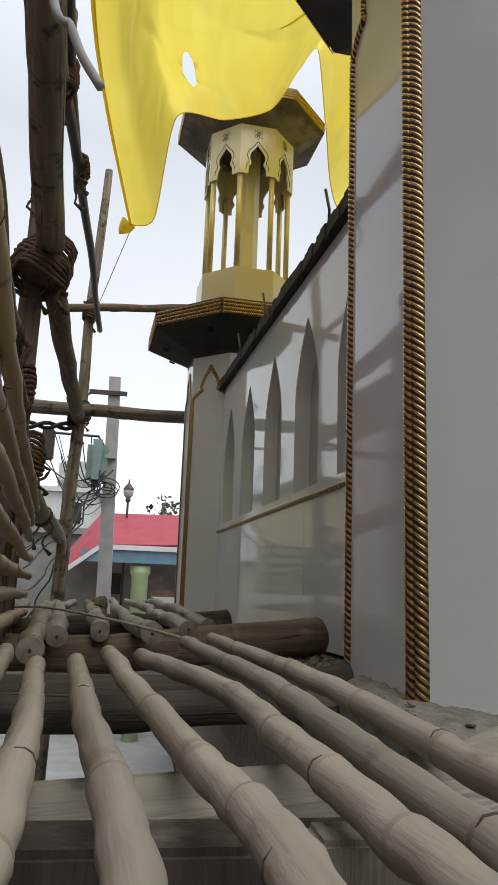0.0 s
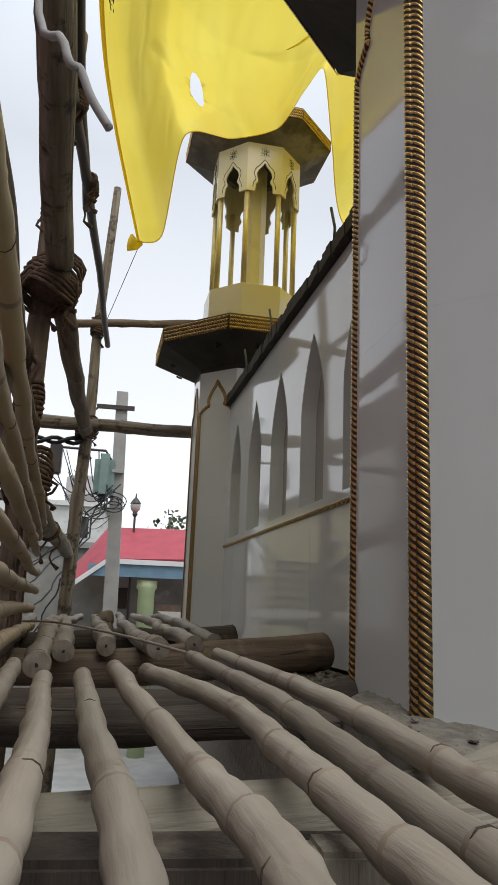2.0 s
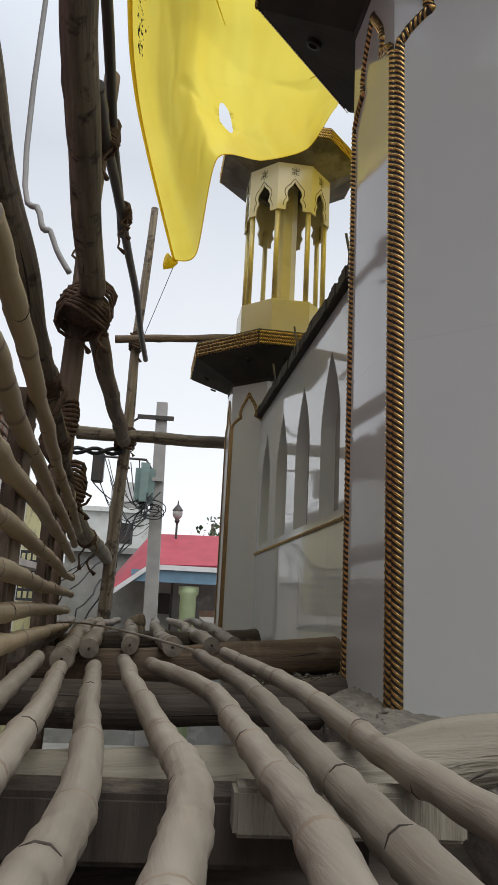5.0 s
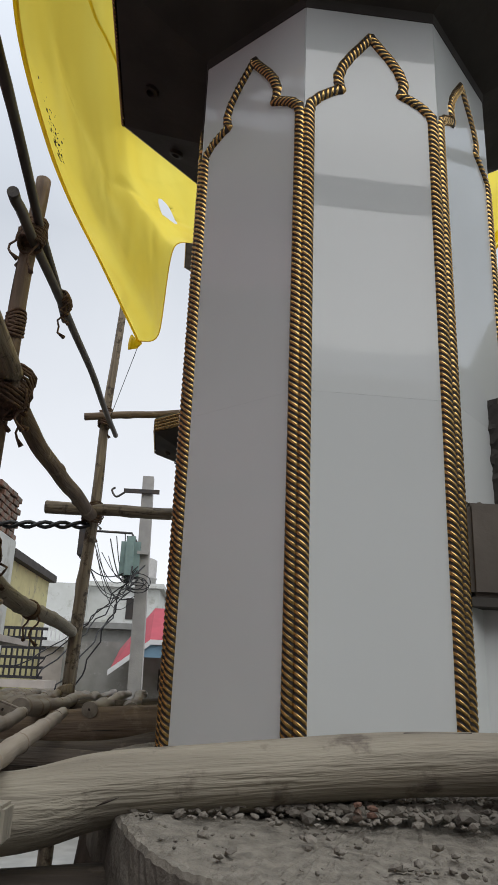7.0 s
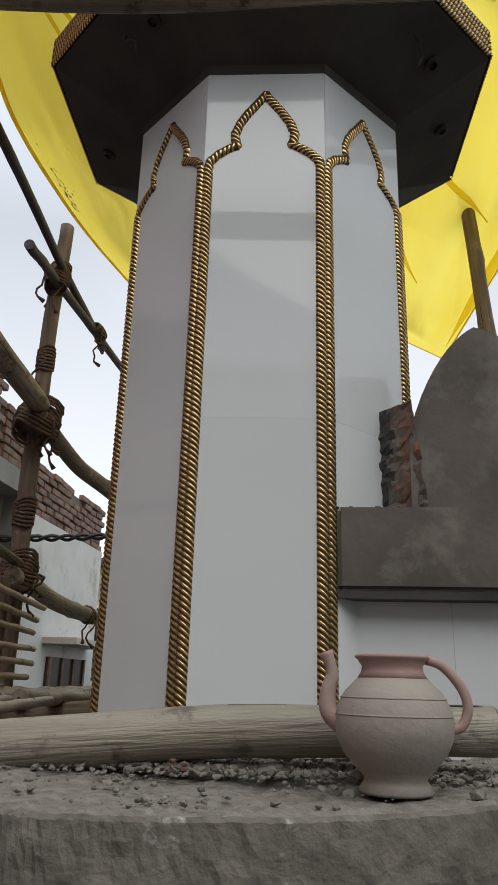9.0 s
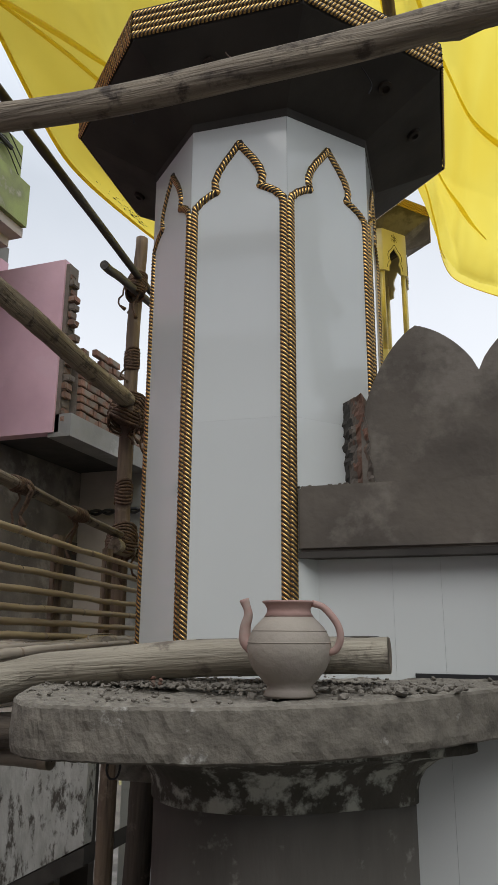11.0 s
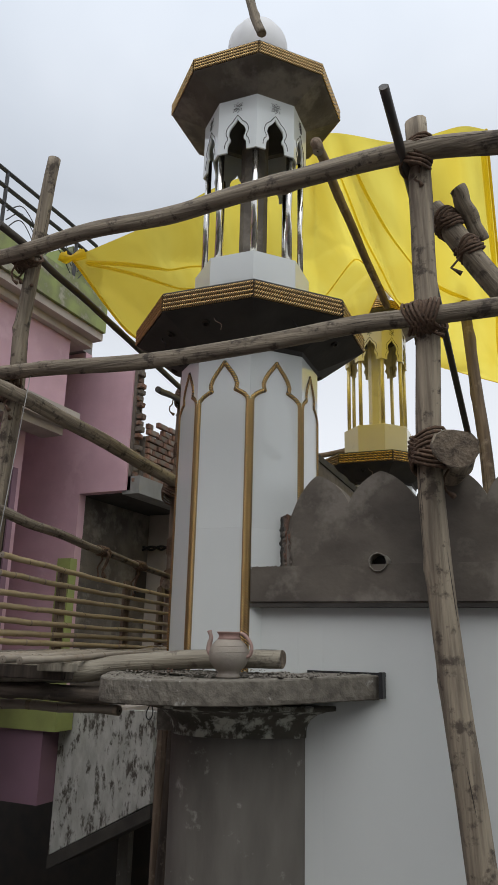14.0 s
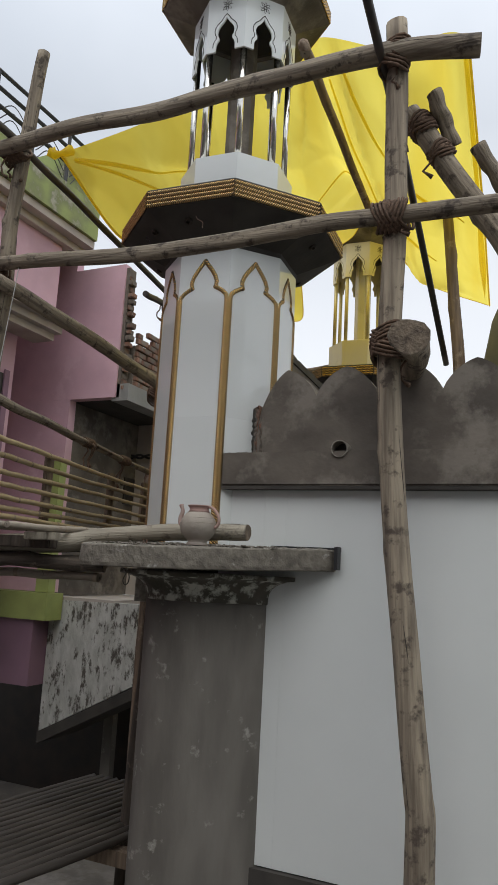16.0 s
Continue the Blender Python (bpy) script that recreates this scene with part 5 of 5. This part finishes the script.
for i in range(5):
    a = Vector((rnd.uniform(-0.32, -0.18), 8.5, rnd.uniform(4.1, 4.5)))
    c = Vector((rnd.uniform(-1.6, -0.9), rnd.uniform(6.5, 9.0), rnd.uniform(2.6, 3.3)))
    pts = [a.lerp(c, f / 16) + Vector((0.03 * math.sin(f * 1.9 + i), 0, -rnd.uniform(0.08, 0.10) * math.sin(math.pi * f / 16) + 0.02 * math.cos(f * 2.3 + i))) for f in range(17)]
    tagged(part("cable", tube(pts, rnd.uniform(0.005, 0.010), 5), CABLE, smooth=True), "tangled black cable leading down from the pole", "cable", "cables at the pole")
b = bmesh.new()
for i in range(5):
    c = (-0.24 + rnd.uniform(-0.05, 0.05), 8.52, 4.22 + rnd.uniform(-0.06, 0.06))
    tube([(c[0] + (0.09 + 0.015 * i) * math.cos(t * 0.4), c[1] + 0.02 * math.sin(t), c[2] + (0.05 + 0.012 * i) * math.sin(t * 0.4)) for t in range(17)], 0.006, 5, b)
part("cable_coil", b, CABLE, up, "coil of black cable", smooth=True)
for z, dx in ((4.08, 0.0), (4.05, 0.02)):
    tw = bmesh.new()
    a, c = Vector((-0.36, 5.64, 4.32)), Vector((-6.0, 5.2, 4.62))
    tube([a.lerp(c, f / 140) + Vector((0, 0.022 * math.cos(f * 0.9 + dx * 157), -0.20 * math.sin(math.pi * f / 140) + 0.022 * math.sin(f * 0.9 + dx * 157))) for f in range(141)], 0.017, 5, tw)
    tagged(part("service_cable", tw, CABLE, smooth=True), "thick twisted black service cable over the lane", "cable", "service cables")

house = thing("red_roofed_house", "low house with red sloping roof and green pillars", "house")
part("roof", loft([[(-1.32, 15.0, 3.30), (-0.56, 15.0, 3.90), (2.6, 15.0, 4.0), (2.6, 15.04, 3.94), (-0.56, 15.04, 3.84), (-1.32, 15.04, 3.24)], [(-1.32, 16.4, 3.75), (-0.62, 16.4, 4.66), (2.6, 16.4, 4.72), (2.6, 16.44, 4.66), (-0.62, 16.44, 4.60), (-1.32, 16.44, 3.69)]]), REDROOF, house, "red corrugated roof")
part("fascia_board", box(-0.56, 2.6, 14.95, 14.99, 3.80, 3.90), WHITE, house)
part("gable_board", loft([[(-1.36, 14.96, 3.28), (-0.56, 14.96, 3.89), (-0.56, 14.96, 3.78), (-1.36, 14.96, 3.17)], [(-1.36, 14.99, 3.28), (-0.56, 14.99, 3.89), (-0.56, 14.99, 3.78), (-1.36, 14.99, 3.17)]]), WHITE, house)
part("frieze", box(-0.9, 2.6, 15.02, 15.1, 3.55, 3.79), BLUETRIM, house)
part("wall", box(-2.6, 3.0, 16.6, 19.0, 0, 3.9), GREYWALL, house)
part("pillar", turned([(0.17, 0), (0.17, 3.3), (0.21, 3.35), (0.21, 3.5)], 0.30, 15.3, 16), PALEGREEN, house, "pale green round pillar", smooth=True)
part("pillar", turned([(0.17, 0), (0.17, 3.3), (0.21, 3.35), (0.21, 3.5)], 2.1, 15.3, 16), PALEGREEN, house, "pale green round pillar", smooth=True)
part("window", box(-0.45, -0.1, 16.55, 16.6, 2.9, 3.35), DARKWIN_SHADE, house)
part("brick_stack", box(0.55, 1.0, 15.6, 15.9, 2.3, 3.02), BRICK, house)
lampp = thing("street_lamp", "small globe street lamp on a thin post", "street lamp")
part("post", turned([(0.03, 0), (0.025, 4.90)], -0.06, 16.2, 8), STEEL, lampp)
part("collar", turned([(0.03, 4.90), (0.06, 4.95), (0.05, 5.0)], -0.06, 16.2, 10), STEEL, lampp)
part("globe", turned([(0.05, 5.0), (0.10, 5.06), (0.115, 5.14), (0.10, 5.19)], -0.06, 16.2, 12), POLE, lampp, "pale lamp glass", smooth=True)
part("cap", turned([(0.125, 5.19), (0.11, 5.22), (0.05, 5.30), (0.02, 5.33), (0.012, 5.42)], -0.06, 16.2, 12), STEEL, lampp, "dark cap")
b = bmesh.new()
for i in range(260):
    c = Vector((rnd.gauss(1.25, 0.5), 24 + rnd.uniform(-1, 1), rnd.uniform(4.9, 5.95) - 0.3 * abs(rnd.gauss(0, 1))))
    d = Vector((rnd.uniform(-1, 1), rnd.uniform(-1, 1), rnd.uniform(-1, 1))) * 0.12
    e = Vector((rnd.uniform(-1, 1), rnd.uniform(-1, 1), rnd.uniform(-1, 1))) * 0.12
    b.faces.new([b.verts.new(c), b.verts.new(c + d), b.verts.new(c + d + e), b.verts.new(c + e)])
tree = thing("tree", "dark green tree crown behind the red roof", "tree")
part("crown", b, LEAF, tree)
part("trunk", tube([(1.0, 24, 0), (1.05, 24, 3), (1.0, 24, 5.8)], lambda f, t: 0.16 * (1 - 0.7 * f), 8), BARKED, tree)

# distant houses up the lane
def block(name, label, x0, x1, y0, y1, h, mat, wins=(), roof=None):
    ob = thing(name, label, "house")
    part("wall", box(x0, x1, y0, y1, 0, h), mat, ob)
    part("roof_slab", box(x0 - 0.15, x1 + 0.15, y0 - 0.2, y1 + 0.1, h + 0.004, h + 0.16), roof or mat, ob)
    for wx, wz, ww, wh in wins:
        w = part("window", box(wx, wx + ww, y0 - 0.03, y0 - 0.004, wz, wz + wh), DARKWIN_SHADE, ob)
        part("frame", box(wx - 0.05, wx + ww + 0.05, y0 - 0.07, y0 - 0.034, wz + wh, wz + wh + 0.06), WHITE, w)
    return ob
far1 = block("grey_house", "grey unplastered house up the lane", -3.0, -0.9, 19.5, 24.0, 4.35, GREYWALL)
far2 = block("white_house", "white flat-roofed house with barred window up the lane", -3.6, -1.2, 25.0, 30.0, 6.1, SIDEWALL, ((-2.3, 5.05, 0.6, 0.7),))
tank = thing("roof_tank", "grey ribbed water tank on a roof", "water tank")
part("shell", turned([(0.62, 6.27), (0.62, 6.6), (0.65, 6.62), (0.65, 6.66), (0.62, 6.68), (0.62, 7.3), (0.5, 7.36)], -2.1, 26.5, 24), POLE, tank, smooth=True)
far3 = block("cream_house", "cream house with a roof terrace and white rail", -6.5, -3.4, 21.0, 26.0, 3.9, CREAM, (), WHITE)
b = bmesh.new()
for i in range(26):
    x = -6.5 + i * 0.12
    box(x, x + 0.025, 20.9, 20.93, 4.06, 4.65, b)
box(-6.5, -3.4, 20.89, 20.94, 4.62, 4.68, b)
part("terrace_rail", b, WHITE, far3, "white metal terrace rail")
part("terrace_room", box(-6.4, -3.6, 23.5, 26, 4.07, 6.0), SIDEWALL, far3)
gate = thing("iron_balcony", "black ornamental iron balcony rail", "railing")
bar = mesh_of(box(-0.015, 0.015, -0.015, 0.015, 0, 0.9), "bar", GRILLE)
for i in range(16):
    part("bar", bar, None, gate, m=pose(-3.9 + i * 0.1, 13.41, 3.05))
for z in (3.05, 3.22, 3.39, 3.56, 3.73, 3.9):
    part("rail", box(-3.9, -2.3, 13.39, 13.44, z, z + 0.05), GRILLE, gate)
near_l = block("yellowed_house", "yellow and white plastered house with a small balcony", -6.0, -3.2, 13.5, 17.0, 5.2, YELLOWWALL, ((-3.7, 3.6, 0.35, 0.8),), DARK_SHADE_PLASTER)
part("balcony_slab", box(-3.95, -2.2, 13.2, 14.2, 2.9, 3.03), CREAM, near_l)

# ---- pink house across the lane ----
pink = thing("pink_house", "pink and mauve plastered house with broken brick edge", "house")
BRICKS = [mesh_of(box(0, 0.05, 0, w, 0, 0.062, bevel=0.005), "brick", BRICK) for w in (0.208, 0.098, 0.205)]


def brick_rows(parent, x1, y0, y1, z0, z1, rnd, ragged=0.0):
    """Courses of single bricks with recessed joints on a wall along y."""
    z, k = z0, 0
    while z < z1 - 0.03:
        y = y0 + (0 if k % 2 else 0.11)
        if k % 2 == 0:
            part("brick", BRICKS[1], None, parent, m=pose(x1 - 0.05 + rnd.uniform(-0.006, 0.010), y0, z))
        while y < y1 - 0.15:
            if not (z > z1 - 0.2 and rnd.random() < ragged):
                part("brick", BRICKS[k % 2 * 2], None, parent, m=pose(x1 - 0.05 + rnd.uniform(-0.012, 0.010), y + rnd.uniform(-0.008, 0.008), z + rnd.uniform(-0.004, 0.004), rnd.uniform(-2, 2), rnd.uniform(-2, 2), rnd.uniform(-3, 3)))
            y += 0.219
        z += 0.0735
        k += 1


rnd = random.Random(8)
part("fin_wall", box(-2.459, -1.74, 4.08, 4.20, 4.70, 6.32), PINK, pink, "pink plastered wall")
part("return_wall", box(-7.0, -2.46, 4.08, 4.20, 4.70, 6.46), PINK, pink, "pink plastered wall")
part("lower_wall", box(-7.0, -2.375, 4.08, 4.20, 2.465, 4.698), PINK, pink, "cracked pink plastered wall")
edge_core = part("broken_brick_edge", box(-1.739, -1.70, 4.10, 4.24, 4.70, 6.28), MORTAR, pink, "ragged broken brickwork")
for i in range(20):
    w = 0.055 + 0.05 * math.sin(i * 0.7) * math.sin(i * 1.9) + rnd.uniform(-0.03, 0.03)
    bb = box(-1.699, -1.699 + w, 4.09 + rnd.uniform(0, 0.03), 4.20, 4.705 + i * 0.075 + rnd.uniform(0, 0.006), 4.770 + i * 0.075 + rnd.uniform(-0.008, 0.004), bevel=0.008)
    for v in bb.verts:
        v.co += 0.009 * noise.noise_vector(v.co * 22)
    part("brick", bb, BRICK if i % 3 else MORTAR, edge_core)
part("front_wall", box(-7.0, -2.40, -8.0, 3.14, 2.4, 6.46), PINK, pink)
part("upper_wall", box(-2.398, -2.16, -8.0, 3.42, 5.43, 6.298), PINK, pink, "pink plastered upper wall")
win = part("front_window", box(-2.399, -2.38, 2.2, 3.04, 2.9, 4.72), DARKWIN_SHADE, pink)
part("window_frame", box(-2.379, -2.36, 2.98, 3.05, 2.9, 4.76), LILAC, win)
part("recess_back", box(-2.389, -1.805, 5.6, 5.715, 2.43, 4.70), CREAM, pink, "dusty cream back wall")
part("recess_pier", box(-1.804, -1.60, 5.6, 5.715, 2.43, 4.655), GREYWALL, pink)
part("recess_side", box(-2.52, -2.39, 4.202, 5.7, 2.43, 4.69), PLASTER, pink, "grey plaster wall of the recess")
part("recess_ceiling", box(-2.52, -1.805, 4.202, 5.7, 4.702, 4.76), DARK_SHADE_PLASTER, pink)
part("recess_window", box(-2.389, -2.37, 5.35, 5.58, 3.60, 3.95), DARKWIN_SHADE, pink)
part("recess_floor", box(-3.6, -1.62, 4.21, 5.7, 2.30, 2.42), CREAM, pink)
part("lime_pillar", box(-2.50, -2.32, 3.96, 4.075, 2.466, 3.95), LIME, pink, "lime green pillar")
# side wall along the lane: plaster below, bricks above
part("ledge_beam", box(-1.80, -1.58, 4.10, 5.70, 4.66, 4.86), GREYWALL, pink, "bare cement beam")
part("side_wall", box(-1.80, -1.60, 5.72, 8.0, 0.0, 4.56), SIDEWALL, pink, "white plastered side wall")
core = part("brick_core", box(-1.79, -1.640, 5.71, 8.0, 4.562, 5.02), MORTAR, pink, "bare red brick upper wall")
brick_rows(core, -1.60, 5.71, 8.0, 4.566, 5.08, rnd, 0.15)
core = part("brick_core", box(-1.79, -1.640, 4.25, 5.70, 4.862, 5.36), MORTAR, pink, "bare red brick upper wall")
brick_rows(core, -1.60, 4.26, 5.05, 4.866, 5.62, rnd, 0.35)
brick_rows(core, -1.60, 5.05, 5.70, 4.866, 5.40, rnd, 0.35)
part("sun_shade", box(-1.60, -1.25, 6.4, 7.75, 3.40, 3.46), CREAM, pink, "thin concrete sun shade over the window")
w = part("side_window", box(-1.597, -1.57, 6.55, 7.6, 2.55, 3.28), DARKWIN_SHADE, pink)
for i in range(4):
    part("window_bar", box(-1.568, -1.55, 6.55 + i * 0.34, 6.60 + i * 0.34, 2.55, 3.28), BARKED, w)
# mouldings and roof terrace
b = bmesh.new()
for i, (dx, z) in enumerate(((0.10, 5.18), (0.18, 5.26), (0.26, 5.34))):
    box(-2.40, -2.20 + dx - 0.02, -8.0, 3.35 + dx * 0.4, z, z + 0.085, b)
part("balcony_moulding", b, CREAM, pink, "stepped cream moulding")
b = bmesh.new()
for i, (dx, z) in enumerate(((0.22, 6.30), (0.34, 6.38))):
    box(-2.46, -2.30 + dx, -8.0, 3.66 + dx * 0.2, z, z + 0.085, b)
part("terrace_moulding", b, CREAM, pink, "stepped cream moulding")
part("terrace_floor", box(-7.0, -2.47, -8.0, 4.20, 6.464, 6.62), GREYWALL, pink)
part("terrace_wall", box(-2.46, -1.92, -8.0, 3.72, 6.468, 6.88), GREEN, pink, "mossy green parapet")
part("terrace_block", box(-2.46, -2.02, 3.15, 3.70, 6.884, 7.3), GREEN, pink)
rl = bmesh.new()
for z in (7.15, 7.33, 7.50):
    tube([(-1.98, -8, z), (-1.98, 2.9, z), (-1.98, 3.5, z - 0.02)], 0.022, 6, rl)
for i in range(14):
    y = -4 + i * 0.55
    tube([(-1.98, y, 6.88), (-1.98, y, 7.5)], 0.02, 6, rl)
    for k in range(3):
        tube(smooth_path([(-1.98, y + 0.05, 6.9 + 0.1 * k), (-1.98, y + 0.25, 7.1 + 0.08 * k), (-1.98, y + 0.5, 6.92 + 0.1 * k)], 10), 0.006, 4, rl)
part("terrace_rail", rl, GRILLE, pink, "black iron terrace rail")
# balcony parapet below, peeling
part("balcony_front", box(-6.0, -2.47, 3.95, 4.30, 1.45, 2.16), LILAC, pink, "mauve balcony front")
part("balcony_band", box(-6.0, -2.28, 3.90, 4.18, 2.165, 2.46), LIME, pink, "lime green band")
b = loft([[(-2.46, 4.2, 0.95), (-1.28, 4.2, 1.55), (-1.28, 4.2, 2.40), (-2.46, 4.2, 2.38)], [(-2.46, 4.32, 0.95), (-1.28, 4.32, 1.55), (-1.28, 4.32, 2.40), (-2.46, 4.32, 2.38)]])
part("peeling_wall", b, WHITEWASH, pink, "whitewash peeling off dark cement")
b = loft([[(-2.46, 4.18, 0.82), (-1.26, 4.18, 1.42), (-1.26, 4.18, 1.545), (-2.46, 4.18, 0.945)], [(-2.46, 4.9, 0.82), (-1.26, 4.9, 1.42), (-1.26, 4.9, 1.545), (-2.46, 4.9, 0.945)]])
# Soffit colour is darkened in place of shade under the balcony.
part("soffit", b, DARK_SHADE_PLASTER, pink)
# Near-black sheet stands for deep shade below the pink house.
part("recess_shade", box(-6.0, -1.81, 5.2, 5.3, 0.0, 2.29), DARKWIN_SHADE, pink, "black sheet standing for shade under the balcony")
part("door_jamb", box(-2.15, -2.02, 5.0, 5.1, 0.0, 1.25), COLUMN, pink)

# bundle of poles lying over the lane below
for i in range(16):
    x = -0.45 + i * 0.068
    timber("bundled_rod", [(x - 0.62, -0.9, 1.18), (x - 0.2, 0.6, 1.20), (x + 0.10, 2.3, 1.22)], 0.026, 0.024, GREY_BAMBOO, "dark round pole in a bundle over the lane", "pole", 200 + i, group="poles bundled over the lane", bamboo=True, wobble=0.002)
tagged(part("bundle_bearer", box(-1.4, 0.72, 1.30, 1.40, 1.08, 1.165), BARKED), "dark timber bearer under the bundle of poles", "plank")
timber("prop", [(0.40, 1.55, 0.0), (0.43, 1.6, 1.5), (0.47, 1.65, 2.75)], 0.05, 0.045, DARK_SHADE_WOOD, "dark timber prop beside the column", "post", 230)
# paved yard seen down through the walkway
tagged(part("paved_yard", box(-3.0, 1.05, 11.0, 22.0, 0.06, 0.10), PAVED), "pale paved lane beside the mosque", "paving", kind="structure")

# green plastered dome on the mosque's roof
dome = thing("roof_dome", "olive green plastered dome on the roof", "dome")
part("shell", turned([(1.15, 2.915), (1.2, 3.6), (1.22, 4.1), (1.20, 4.4), (1.10, 4.9), (0.9, 5.35), (0.6, 5.7), (0.25, 5.9), (0.03, 6.0)], 3.55, 3.4, 40), DOMEGREEN, dome, smooth=True)
part("base_ring", turned([(1.25, 4.10), (1.27, 4.13), (1.27, 4.19), (1.25, 4.22)], 3.55, 3.4, 40), DOMEGREEN, dome, smooth=True)
# unseen houses added behind to dim tile reflections; one more up the lane
for x0, x1, y0, y1, h, mt, lb in ((-14, -4, -22, -16, 6.5, SIDEWALL, "unseen white house closing the street"), (-3, 4, -26, -20, 5.0, GREYWALL, "unseen grey house closing the street"), (5, 14, -24, -17, 6.0, CREAM, "unseen cream house closing the street"), (9, 16, -14, 0, 5.5, SIDEWALL, "unseen white house across the street"), (-16, -8, 20, 40, 6, SIDEWALL, "white house up the lane")):
    block("street_house", lb, x0, x1, y0, y1, h, mt, ((x0 + 1, 3.2, 1.0, 1.2), (x0 + 4, 3.2, 1.0, 1.2)))
